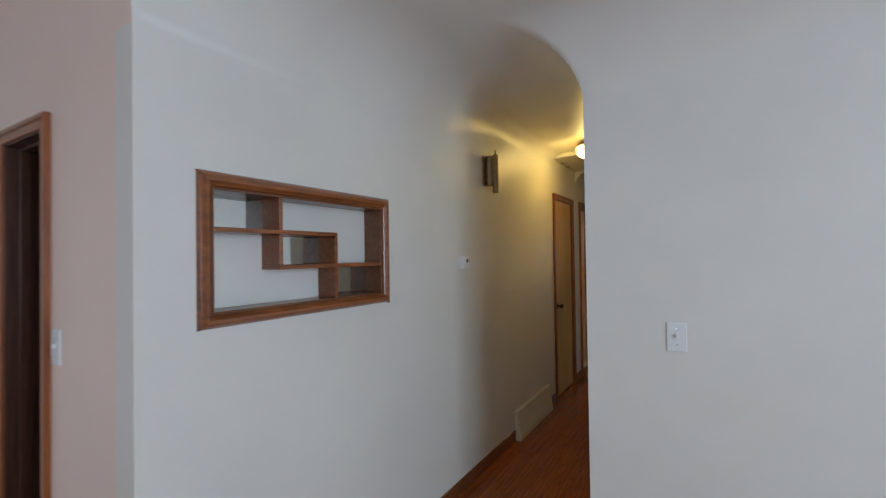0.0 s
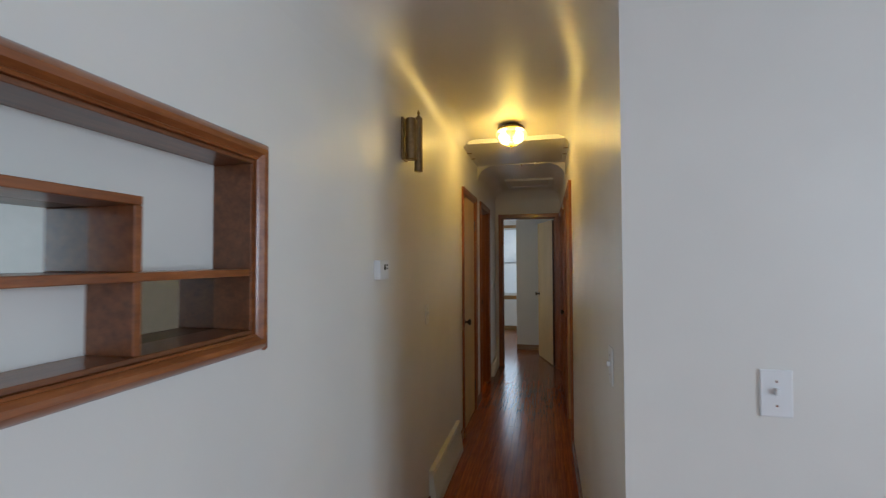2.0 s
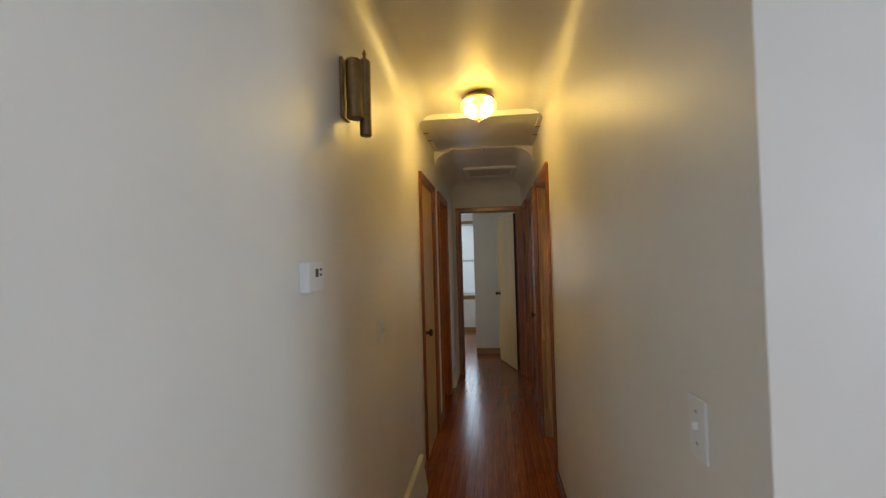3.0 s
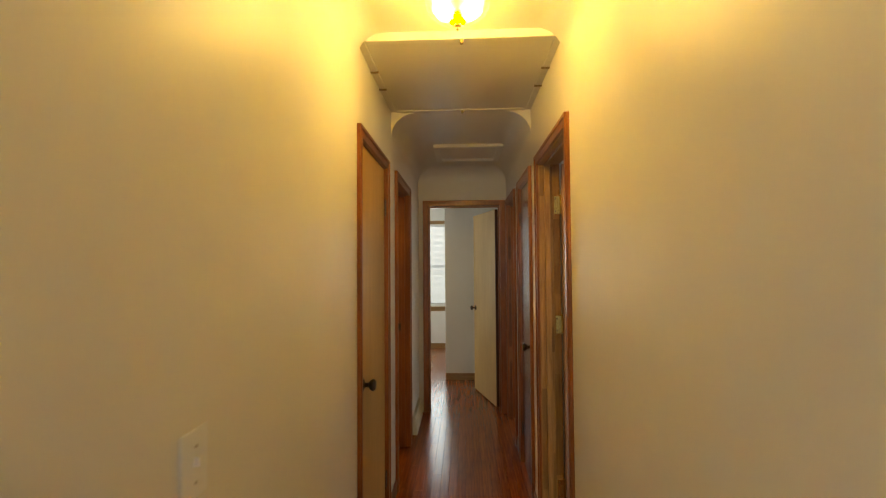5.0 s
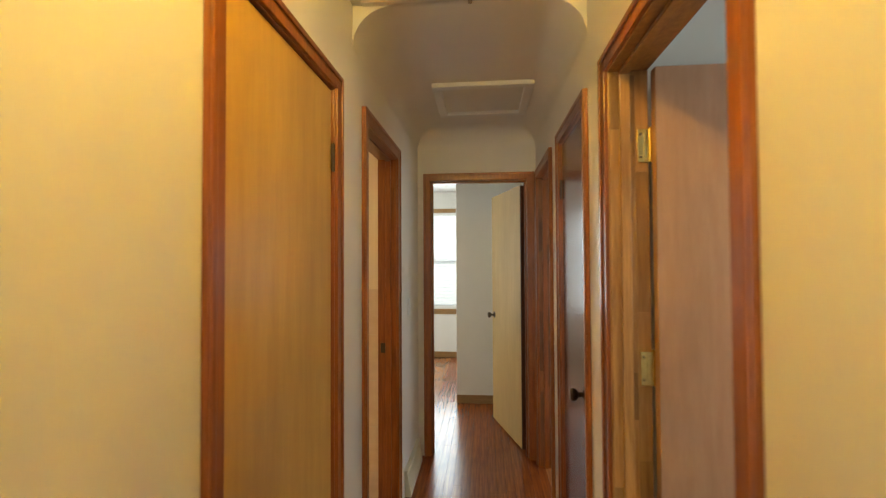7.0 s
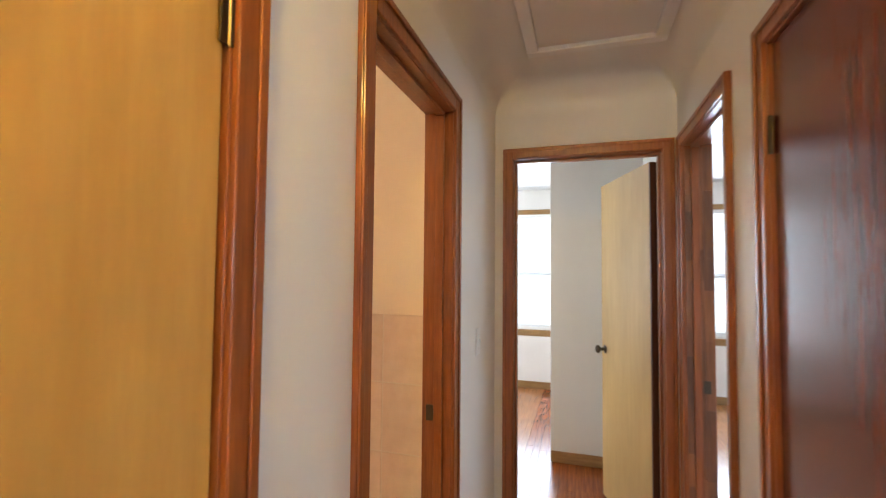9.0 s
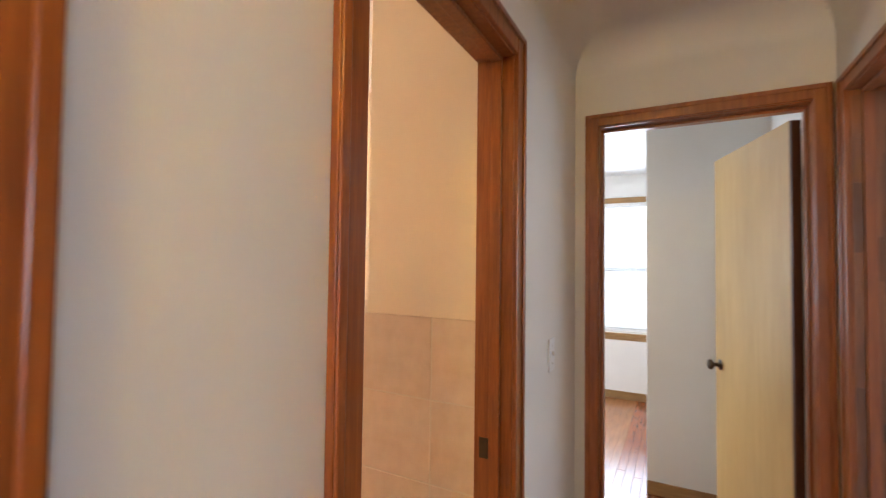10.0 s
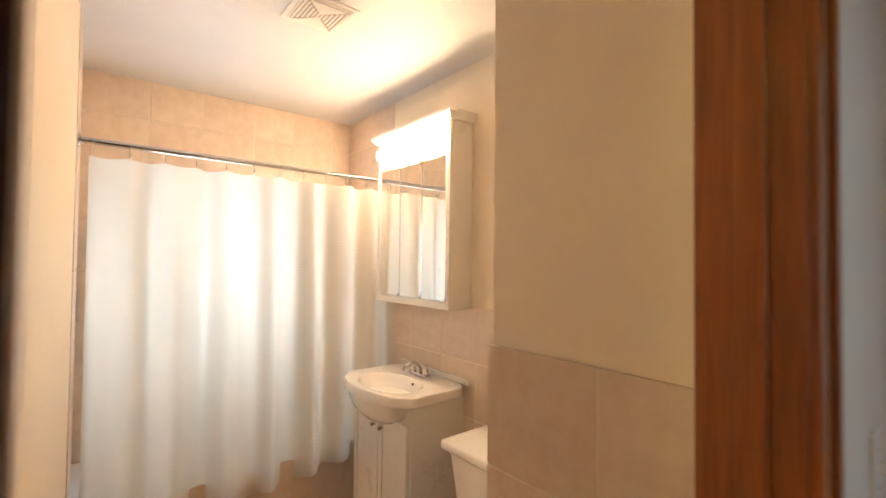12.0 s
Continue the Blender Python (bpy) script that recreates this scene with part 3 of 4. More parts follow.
# ---- display niche ----
def display_niche():
    n = thing("display_niche", (XL, (NY0 + NY1) / 2, (NZ0 + NZ1) / 2), "walnut-framed built-in wall shelf with stepped cells and mirror backs", "wall shelf")
    D = 0.095
    fy0, fy1, fz0, fz1 = -0.016, 0.920, 1.251, 1.749

    def frame_side(horizontal, a0, a1, inner, outer):
        """A mitred, rounded moulding; inner and outer are its edges across."""
        bm = bmesh.new()
        prof = [(0.0, 0.0), (0.0, 0.016), (0.10, 0.020), (0.14, 0.017), (0.18, 0.019), (0.34, 0.027), (0.58, 0.028), (0.82, 0.021), (1.0, 0.008), (1.0, 0.0)]
        ends = []
        for end in (0, 1):
            ring = []
            for u, h in prof:
                c = inner + (outer - inner) * u
                shift = abs(c - inner)
                a = (a0 - shift) if end == 0 else (a1 + shift)
                ring.append(bm.verts.new((XL + h, a, c) if horizontal else (XL + h, c, a)))
            ends.append(ring)
        for k in range(len(prof)):
            q = (k + 1) % len(prof)
            bm.faces.new((ends[0][k], ends[0][q], ends[1][q], ends[1][k]))
        bm.faces.new(ends[0])
        bm.faces.new(ends[1])
        return bm

    for hz, a0, a1, i, o in ((True, NY0, NY1, NZ1, fz1), (True, NY0, NY1, NZ0, fz0), (False, NZ0, NZ1, NY0, fy0), (False, NZ0, NZ1, NY1, fy1)):
        part("frame", local(n, frame_side(hz, a0, a1, i, o)), NICHEWOOD, n, "", True)
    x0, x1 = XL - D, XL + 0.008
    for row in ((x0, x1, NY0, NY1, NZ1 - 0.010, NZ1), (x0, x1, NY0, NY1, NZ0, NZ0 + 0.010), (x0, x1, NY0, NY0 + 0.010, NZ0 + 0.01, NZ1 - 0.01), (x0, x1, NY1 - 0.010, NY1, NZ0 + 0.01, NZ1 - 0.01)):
        part("lining", local(n, boxes(row, bevel=0.002)), NICHESHADE, n)
    s = 0.016
    h1, h2 = 1.566, 1.436
    va, vb = 0.293, 0.572
    shelf_rows = [(x0, x1, NY0 + 0.01, vb + s / 2, h1 - s / 2, h1 + s / 2), (x0, x1, va - s / 2, NY1 - 0.01, h2 - s / 2, h2 + s / 2)]
    for r in shelf_rows:
        part("shelf", local(n, boxes(r, bevel=0.002)), NICHEWOOD, n)
    for r in ((x0, x1, va - s / 2, va + s / 2, h1 + s / 2, NZ1 - 0.01), (x0, x1, va - s / 2, va + s / 2, h2 + s / 2, h1 - s / 2),
              (x0, x1, vb - s / 2, vb + s / 2, h2 + s / 2, h1 - s / 2), (x0, x1, vb - s / 2, vb + s / 2, NZ0 + 0.01, h2 - s / 2)):
        part("divider", local(n, boxes(r, bevel=0.002)), NICHEWOOD, n)
    part("back", local(n, boxes((x0 - 0.012, x0, NY0, NY1, NZ0, NZ1))), WALL, n, "painted back panel")
    for r in ((NY0 + 0.01, va - s / 2, h1 + s / 2, NZ1 - 0.01), (va + s / 2, vb - s / 2, h2 + s / 2, h1 - s / 2), (vb + s / 2, NY1 - 0.01, NZ0 + 0.01, h2 - s / 2)):
        part("mirror", local(n, boxes((x0, x0 + 0.004, *r))), OLDMIRROR, n, "mirror back of the cell")


display_niche()


# ---- wall fittings ----
def wall_sconce():
    y, z = 2.02, 2.07
    s = thing("wall_sconce", (XL, y, z), "antique brass wall sconce with two tubular shades, unlit", "wall lamp")
    part("backplate", local(s, boxes((XL, XL + 0.012, y - 0.03, y + 0.045, 1.955, 2.165), bevel=0.004)), OLDBRASS, s)
    part("tube", lathe([(0.024, -0.115), (0.028, -0.112), (0.028, 0.085), (0.024, 0.09), (0.010, 0.092)], 20, "z", (0.042, 0.0, 0.0)), OLDBRASS, s, "", True)
    part("tube", lathe([(0.018, -0.165), (0.021, -0.162), (0.021, 0.10), (0.016, 0.106), (0.006, 0.108)], 20, "z", (0.068, 0.044, 0.0)), OLDBRASS, s, "", True)
    part("arm", boxes((0.030, 0.070, 0.010, 0.048, -0.11, 0.085), bevel=0.004), OLDBRASS, s)
    part("finial", lathe([(0.005, 0.105), (0.009, 0.112), (0.004, 0.120), (0.008, 0.128), (0.003, 0.140), (0.001, 0.146)], 12, "z", (0.068, 0.044, 0.0)), OLDBRASS, s, "", True)


wall_sconce()


def thermostat():
    y0, y1, z0, z1 = 1.645, 1.745, 1.385, 1.465
    s = thing("thermostat", (XL, (y0 + y1) / 2, z0), "small white wall thermostat with grey display", "thermostat")
    part("body", local(s, boxes((XL, XL + 0.028, y0, y1, z0, z1), bevel=0.004)), PLASTIC, s)
    part("display", local(s, boxes((XL + 0.027, XL + 0.030, y0 + 0.042, y0 + 0.058, z0 + 0.040, z0 + 0.062))), SCREEN, s, "grey display")
    for k in (0, 1):
        part("button", local(s, boxes((XL + 0.027, XL + 0.031, y0 + 0.072, y0 + 0.080, z0 + 0.042 + 0.014 * k, z0 + 0.049 + 0.014 * k), bevel=0.001)), SCREEN, s)


thermostat()


def switch(place, face, label="white toggle light switch plate on the wall"):
    """A toggle switch plate; face is the turn of its front about z."""
    s = thing("light_switch", place, label, "light switch", "light switches")
    part("plate", boxes((0, 0.006, -0.036, 0.036, -0.058, 0.058), bevel=0.003), PLASTIC, s)
    part("toggle", boxes((0.005, 0.016, -0.005, 0.005, -0.003, 0.013), bevel=0.002), PLASTIC, s)
    for z in (-0.03, 0.03):
        part("screw", lathe([(0.003, 0.005), (0.003, 0.0072), (0.001, 0.0075)], 8, "x", (0, 0, z)), CHROME, s)
    s.rotation_euler = (0, 0, radians(face))


switch((0.185, YF, 1.132), -90)
switch((XR, 1.44, 1.132), 180)
switch((XL, 2.455, 1.152), 0)
switch((-1.560, YC, 1.185), -90)
switch((XL, 5.73, 1.15), 0)


def wall_register(name, y0, y1, z1, out):
    s = thing(name, (XL, (y0 + y1) / 2, 0), "cream painted metal wall air register at floor level", "air register")
    bm = bmesh.new()
    prof = [(0, 0), (out, 0), (out, 0.03), (out * 0.45, z1 - 0.012), (out * 0.45, z1), (0, z1)]
    ends = [[bm.verts.new((x, y, z)) for x, z in prof] for y in (y0 - (y0 + y1) / 2, y1 - (y0 + y1) / 2)]
    for k in range(len(prof)):
        q = (k + 1) % len(prof)
        bm.faces.new((ends[0][k], ends[0][q], ends[1][q], ends[1][k]))
    bm.faces.new(ends[0])
    bm.faces.new(ends[1])
    part("cover", bm, CREAM, s)
    part("lip", boxes((-0.0, out * 0.6, y0 - (y0 + y1) / 2 - 0.008, y1 - (y0 + y1) / 2 + 0.008, z1 - 0.004, z1 + 0.008), bevel=0.003), CREAM, s)
    n = int((y1 - y0) / 0.022)
    for k in range(n):
        y = y0 + 0.015 + k * 0.022 - (y0 + y1) / 2
        ob = part("slat", boxes((-0.002, 0.002, 0, 0.008, -(z1 - 0.075) / 2, (z1 - 0.075) / 2), bevel=0.001), CREAM, s)
        ob.location = (out * 0.74, y, (z1 + 0.02) / 2)
        ob.rotation_euler = (0, -math.atan2(out * 0.55, z1 - 0.042), 0)


wall_register("air_register", 2.51, 3.335, 0.222, 0.05)
wall_register("air_register", 5.56, 6.05, 0.155, 0.04)


# ---- hall ceiling fittings ----
def ceiling_light():
    x, y = -0.605, 3.25
    s = thing("ceiling_light", (x, y, ZN), "lit flush ceiling light with ribbed glass bowl and brass rim", "ceiling light")
    part("pan", lathe([(0.03, 0.0), (0.062, -0.0011), (0.062, -0.0010), (0.094, -0.0220), (0.100, -0.0300), (0.100, -0.0400), (0.092, -0.0460), (0.02, -0.0460)], 36), OLDBRASS, s, "brass pan", True)
    bm = bmesh.new()
    rings = []
    prof = [(0.098, -0.0440), (0.112, -0.0700), (0.104, -0.1060), (0.076, -0.1320), (0.046, -0.1500), (0.014, -0.1560)]
    for r, h in prof:
        ring = []
        for k in range(72):
            a = 2 * math.pi * k / 72
            rr = r * (1 + (0.035 if k % 4 < 2 else -0.0000) * (r > 0.02))
            ring.append(bm.verts.new((rr * math.cos(a), rr * math.sin(a), h)))
        rings.append(ring)
    for a, b in zip(rings, rings[1:]):
        for k in range(72):
            bm.faces.new((a[k], a[(k + 1) % 72], b[(k + 1) % 72], b[k]))
    bowl = part("glass_bowl", bm, BOWLGLASS, s, "ribbed clear glass bowl", True)
    bowl.visible_shadow = False
    part("finial", lathe([(0.012, -0.1540), (0.013, -0.1600), (0.006, -0.1660), (0.008, -0.1730), (0.002, -0.1780)], 14), OLDBRASS, s, "", True)
    for dx in (-0.042, 0.042):
        b = part("bulb", lathe([(0.008, -0.0540), (0.020, -0.0700), (0.028, -0.0900), (0.022, -0.1120), (0.005, -0.1200)], 16, "z", (dx, 0, 0)), HALLBULB, s, "glowing bulb", True)
        b.visible_shadow = False


ceiling_light()
for side in (0, 1):
    x = XL + 0.018 if side == 0 else XR - 0.018
    tr = thing("panel_trim", (x, (P0 + P1) / 2, ZP), "thin painted strip with clips along the ceiling panel", "trim", "panel trims", "structure")
    part("strip", local(tr, boxes((x - 0.016, x + 0.016, P0 + 0.01, P1 - 0.05, ZP - 0.008, ZP), bevel=0.002)), PANEL, tr)
    for y in (P0 + 0.3, P0 + 0.52):
        part("clip", local(tr, boxes((x - 0.022, x + 0.022, y - 0.006, y + 0.006, ZP - 0.014, ZP - 0.006), bevel=0.002)), OLDBRASS, tr)
for y in (P0 + 0.012, P1 - 0.014):
    tr = thing("panel_trim", (-0.61, y, ZP), "painted strip across the ceiling panel end", "trim", "panel trims", "structure")
    part("strip", local(tr, boxes((XL + 0.04, XR - 0.04, y - 0.014, y + 0.014, ZP - 0.007, ZP), bevel=0.002)), PANEL, tr)
    part("latch", local(tr, boxes((-0.60, -0.585, y - 0.012, y + 0.012, ZP - 0.022, ZP - 0.006), bevel=0.003)), OLDBRASS, tr)


def attic_hatch():
    x0, x1, y0, y1 = -0.83, -0.27, 5.24, 5.77
    z = ZF
    h = thing("attic_hatch", ((x0 + x1) / 2, (y0 + y1) / 2, z), "white painted attic hatch in the ceiling", "hatch")
    w = 0.05
    for r in ((x0, x1, y0, y0 + w), (x0, x1, y1 - w, y1), (x0, x0 + w, y0 + w, y1 - w), (x1 - w, x1, y0 + w, y1 - w)):
        part("frame", local(h, boxes((*r, z - 0.026, z), bevel=0.005)), TRIMW, h)
    part("panel", local(h, boxes((x0 + w, x1 - w, y0 + w, y1 - w, z - 0.006, z + 0.004))), CEIL, h)


attic_hatch()


# ---- windows ----
def sash_window(name, x0, x1, z0, z1, label, slats=True):
    """A double-hung window in the north wall with oak casing and a white blind."""
    w = thing(name, ((x0 + x1) / 2, YN, z0), label, "window", kind="structure")
    L = lambda *r, bevel=0.003: local(w, boxes(*r, bevel=bevel))
    c = 0.06
    part("window_frame", L((x0 - c, x0, YN - 0.016, YN, z0 - 0.02, z1 + c)), OAKBASE, w)
    part("window_frame", L((x1, x1 + c, YN - 0.016, YN, z0 - 0.02, z1 + c)), OAKBASE, w)
    part("window_frame", L((x0, x1, YN - 0.016, YN, z1, z1 + c)), OAKBASE, w)
    part("window_sill", L((x0 - c - 0.02, x1 + c + 0.02, YN - 0.05, YN, z0 - 0.045, z0 - 0.02)), OAKBASE, w)
    part("apron", L((x0 - c, x1 + c, YN - 0.014, YN, z0 - 0.10, z0 - 0.047)), OAKBASE, w)
    zm = (z0 + z1) / 2 - 0.03
    for a, b, y in ((z0, zm + 0.02, YN + 0.05), (zm - 0.02, z1, YN + 0.09)):
        for r in ((x0, x0 + 0.035, y, y + 0.03, a, b), (x1 - 0.035, x1, y, y + 0.03, a, b), (x0 + 0.035, x1 - 0.035, y, y + 0.03, a, a + 0.04), (x0 + 0.035, x1 - 0.035, y, y + 0.03, b - 0.04, b)):
            part("sash", L(r), TRIMW, w)
        pane = part("pane", L((x0 + 0.035, x1 - 0.035, y + 0.012, y + 0.016, a + 0.04, b - 0.04), bevel=0), GLASS, w)
        pane.visible_shadow = False
    if slats:
        bl = thing("window_blind", ((x0 + x1) / 2, YN + 0.022, z1), "white horizontal slatted window blind, lowered", "blind", "window blinds")
        part("headrail", boxes((x0 - (x0 + x1) / 2 + 0.005, (x1 - x0) / 2 - 0.005, -0.018, 0.018, -0.035, 0), bevel=0.003), TRIMW, bl)
        me = finish("slat", boxes((-(x1 - x0) / 2 + 0.008, (x1 - x0) / 2 - 0.008, -0.011, 0.011, -0.0006, 0.0006)), SLAT)
        n = int((z1 - z0 - 0.06) / 0.021)
        for k in range(n):
            o = new("slat", me)
            o.parent = bl
            o.location = (0, 0, -0.045 - 0.021 * k)
            o.rotation_euler = (radians(48), 0, 0)
        part("bottom_rail", boxes((x0 - (x0 + x1) / 2 + 0.008, (x1 - x0) / 2 - 0.008, -0.010, 0.010, z0 - z1 + 0.002, z0 - z1 + 0.014), bevel=0.002), TRIMW, bl)


sash_window("window_1", -1.55, -0.86, WZ0, WZ1, "oak-cased double-hung bedroom window, bright daylight")
sash_window("window_2", 0.68, 1.42, WZ0, WZ1, "oak-cased double-hung side bedroom window, bright daylight")
tagged(new("backdrop", finish("backdrop", boxes((-6, 8, YN + 4, YN + 4.1, -0.4, 6)), OUTSIDE)), "bright overcast distance outside the windows", "backdrop", kind="structure")
tagged(new("ground", finish("ground", boxes((-400, 400, -400, 400, -0.6, -0.5)), paint("grass_ground", (0.08, 0.11, 0.04), 0.9))), "green lawn around the house", "ground", kind="structure")

# ---- bathroom ----
def shower_curtain():
    c = thing("shower_curtain", (-3.2, 4.74, 1.885), "cream translucent cloth shower curtain, drawn across the tub", "curtain")
    bm = bmesh.new()
    n, rows = 240, 30
    ln = 1.47
    rnd = random.Random(5)
    ph = [rnd.uniform(0, 6.28) for _ in range(5)]
    grid = []
    for k in range(n + 1):
        u = k / n
        col = []
        hem = 0.27 + 0.09 * u + 0.014 * math.sin(u * 9 + 0.6) + 0.020 * abs(math.sin(u * 14.0 + 1.0))
        sag = 0.010 * math.sin(math.pi * ((u * 11.5) % 1.0))
        for r in range(rows + 1):
            v = r / rows
            amp = 0.012 + 0.020 * min(1, v * 3) + 0.012 * u
            x = amp * (math.sin(u * 46 + ph[0] + 0.5 * math.sin(u * 9)) + 0.5 * math.sin(u * 21 + ph[1] + v * 0.7) + 0.25 * math.sin(u * 83 + ph[2] - v * 1.1))
            z0 = 0.0 - sag
            z = z0 + (hem - 1.885 - z0) * v
            col.append(bm.verts.new((x, u * ln, z)))
        grid.append(col)
    for a, b in zip(grid, grid[1:]):
        for r in range(rows):
            bm.faces.new((a[r], b[r], b[r + 1], a[r + 1]))
    part("cloth", bm, CLOTH, c, "", True)


shower_curtain()
rod = thing("curtain_rod", (-3.2, 4.70, 1.940), "straight chrome shower curtain rod with ring hooks", "curtain rod")
part("rod", lathe([(0.0125, 0.0), (0.0125, BY1 - 4.70)], 16, "y"), CHROME, rod, "", True)
for _y in (0.002, BY1 - 4.70 - 0.014):
    part("flange", lathe([(0.030, 0.0), (0.030, 0.006), (0.018, 0.012)], 20, "y", (0, _y, 0)), CHROME, rod, "", True)


def ring_mesh():
    bm = bmesh.new()
    m, s = 18, 6
    vs = [[bm.verts.new(((0.017 + 0.0016 * math.cos(b)) * math.cos(a), 0.0016 * math.sin(b), -0.010 + (0.030 + 0.0016 * math.cos(b)) * math.sin(a))) for b in [2 * math.pi * j / s for j in range(s)]] for a in [2 * math.pi * i / m for i in range(m)]]
    for i in range(m):
        for j in range(s):
            bm.faces.new((vs[i][j], vs[(i + 1) % m][j], vs[(i + 1) % m][(j + 1) % s], vs[i][(j + 1) % s]))
    return finish("ring", bm, CHROME, True)


_ring = ring_mesh()
for _k in range(12):
    _o = new("ring", _ring)
    _o.parent = rod
    _o.location = (0, 0.045 + 1.44 * (_k + 0.05) / 11.5, -0.012)
    _o.rotation_euler = (0, 0, radians(8 * math.sin(_k * 2.3)))


def bathtub():
    t = thing("bathtub", (BX, 4.70, 0), "built-in bathtub with tan tiled apron behind the curtain", "bathtub")
    part("basin", local(t, boxes((BX, -3.25, 4.70, BY1, 0.0, 0.05), (BX, BX + 0.06, 4.70, BY1, 0.05, 0.42), (-3.31, -3.25, 4.70, BY1, 0.05, 0.42), (BX + 0.06, -3.31, 4.70, 4.76, 0.05, 0.42), (BX + 0.06, -3.31, BY1 - 0.06, BY1, 0.05, 0.42))), PORCELAIN, t)
    part("apron", local(t, boxes((-3.25, -3.235, 4.70, BY1, 0.0, 0.415), bevel=0.003)), TILE, t, "tan tiled apron")


bathtub()


def bath_window():
    w = thing("window_3", (BX, 5.28, 0.95), "white framed bathroom window glowing behind the curtain", "window", kind="structure")
    L = lambda *r: local(w, boxes(*r, bevel=0.003))
    for r in ((BX - 0.02, BX + 0.016, 4.95, 5.0, 0.90, 1.98), (BX - 0.02, BX + 0.016, 5.56, 5.61, 0.90, 1.98), (BX - 0.02, BX + 0.016, 5.0, 5.56, 1.93, 1.98), (BX - 0.02, BX + 0.03, 5.0, 5.56, 0.90, 0.95)):
        part("window_frame", L(r), TRIMW, w)
    for a, b in ((0.95, 1.45), (1.43, 1.93)):
        for r in ((5.0, 5.04, a, b), (5.52, 5.56, a, b), (5.04, 5.52, a, a + 0.035), (5.04, 5.52, b - 0.035, b)):
            part("sash", L((BX - 0.07, BX - 0.045, *r)), TRIMW, w)
        p = part("pane", local(w, boxes((BX - 0.060, BX - 0.056, 5.04, 5.52, a + 0.035, b - 0.035))), GLASS, w)
        p.visible_shadow = False


bath_window()
tagged(new("backdrop", finish("backdrop", boxes((-6.6, -6.5, 2.5, 8, -0.4, 5)), OUTSIDE)), "bright overcast distance outside the bathroom window", "backdrop", kind="structure")


def medicine_cabinet():
    x0, x1, y0, y1, z0, z1 = -3.195, -2.53, 6.075, BY1, 1.235, 2.150
    c = thing("medicine_cabinet", (x0, y1, z0), "white three-mirror medicine cabinet with lit bulbs under its crown", "cabinet")
    L = lambda *r, bevel=0.002: local(c, boxes(*r, bevel=bevel))
    part("body", L((x0, x1, y0 + 0.024, y1 - 0.002, z0, z1)), LACQUER, c)
    for r in ((x0, x0 + 0.030, y0, y0 + 0.024, z0, 1.985), (x1 - 0.030, x1, y0, y0 + 0.024, z0, 1.985), (x0 + 0.03, x1 - 0.03, y0, y0 + 0.024, z0, z0 + 0.035)):
        part("frame", L(r), LACQUER, c)
    bm = bmesh.new()
    prof = [(0.0, 2.145), (0.012, 2.150), (0.022, 2.166), (0.034, 2.176), (0.034, 2.190), (0.0, 2.190)]
    loops = []
    for d, z in prof:
        loops.append([bm.verts.new(p) for p in ((x0 - d, y1 - 0.002, z), (x0 - d, y0 - d, z), (x1 + d, y0 - d, z), (x1 + d, y1 - 0.002, z))])
    for a, b in zip(loops, loops[1:]):
        for k in range(3):
            bm.faces.new((a[k], a[k + 1], b[k + 1], b[k]))
    bm.faces.new(loops[-1])
    bm.faces.new(loops[0])
    part("crown", local(c, bm), LACQUER, c)
    part("light_box", L((x0 + 0.004, x1 - 0.004, y0 + 0.004, y0 + 0.024, 1.985, 2.145)), LACQUER, c)
    w = (x1 - x0 - 0.06) / 3
    for k in range(3):
        a = x0 + 0.03 + w * k
        d = part("mirror_door", L((a + 0.002, a + w - 0.002, y0 + 0.004, y0 + 0.022, z0 + 0.037, 1.982), bevel=0.004), MIRROR, c, "bevelled mirror door")
        for z in (z0 + 0.045, 1.972):
            part("pivot", L((a + w - 0.02, a + w - 0.004, y0 - 0.001, y0 + 0.004, z - 0.008, z + 0.008), bevel=0.001), CHROME, d)
    for k in range(4):
        b = part("bulb", lathe([(0.010, 0.0), (0.014, -0.006), (0.030, -0.018), (0.036, -0.036), (0.030, -0.056), (0.012, -0.066)], 18, "y", Vector((-3.10 + 0.16 * k, y0 + 0.004, 2.062)) - c.location), BULB, c, "glowing globe bulb", True)
        b.visible_shadow = False


medicine_cabinet()


def vanity():
    x0, x1, y0, y1, h = -3.075, -2.575, 5.90, BY1 - 0.004, 0.795
    v = thing("vanity_cabinet", (x0, y1, 0), "white two-door bathroom vanity cabinet with metal knobs", "cabinet")
    L = lambda *r, bevel=0.002: local(v, boxes(*r, bevel=bevel))
    part("body", L((x0, x1, y0, y1, 0.06, h)), LACQUER, v)
    part("plinth", L((x0 + 0.01, x1 - 0.01, y0 + 0.04, y1, 0.004, 0.06)), LACQUER, v)
    xm = (x0 + x1) / 2
    for a, b, kx in ((x0 + 0.006, xm - 0.002, xm - 0.035), (xm + 0.002, x1 - 0.006, xm + 0.035)):
        d = part("door", L((a, b, y0 - 0.018, y0 - 0.001, 0.075, 0.72)), LACQUER, v)
        part("stile", L((a, a + 0.035, y0 - 0.024, y0 - 0.018, 0.075, 0.72)), LACQUER, d)
        part("stile", L((b - 0.035, b, y0 - 0.024, y0 - 0.018, 0.075, 0.72)), LACQUER, d)
        part("rail", L((a + 0.035, b - 0.035, y0 - 0.024, y0 - 0.018, 0.685, 0.72)), LACQUER, d)
        part("rail", L((a + 0.035, b - 0.035, y0 - 0.024, y0 - 0.018, 0.075, 0.11)), LACQUER, d)
        part("knob", lathe([(0.006, 0.0), (0.005, -0.010), (0.010, -0.014), (0.010, -0.019), (0.004, -0.022)], 14, "y", Vector((kx, y0 - 0.024, 0.655)) - v.location), OLDBRASS, d, "small metal knob", True)


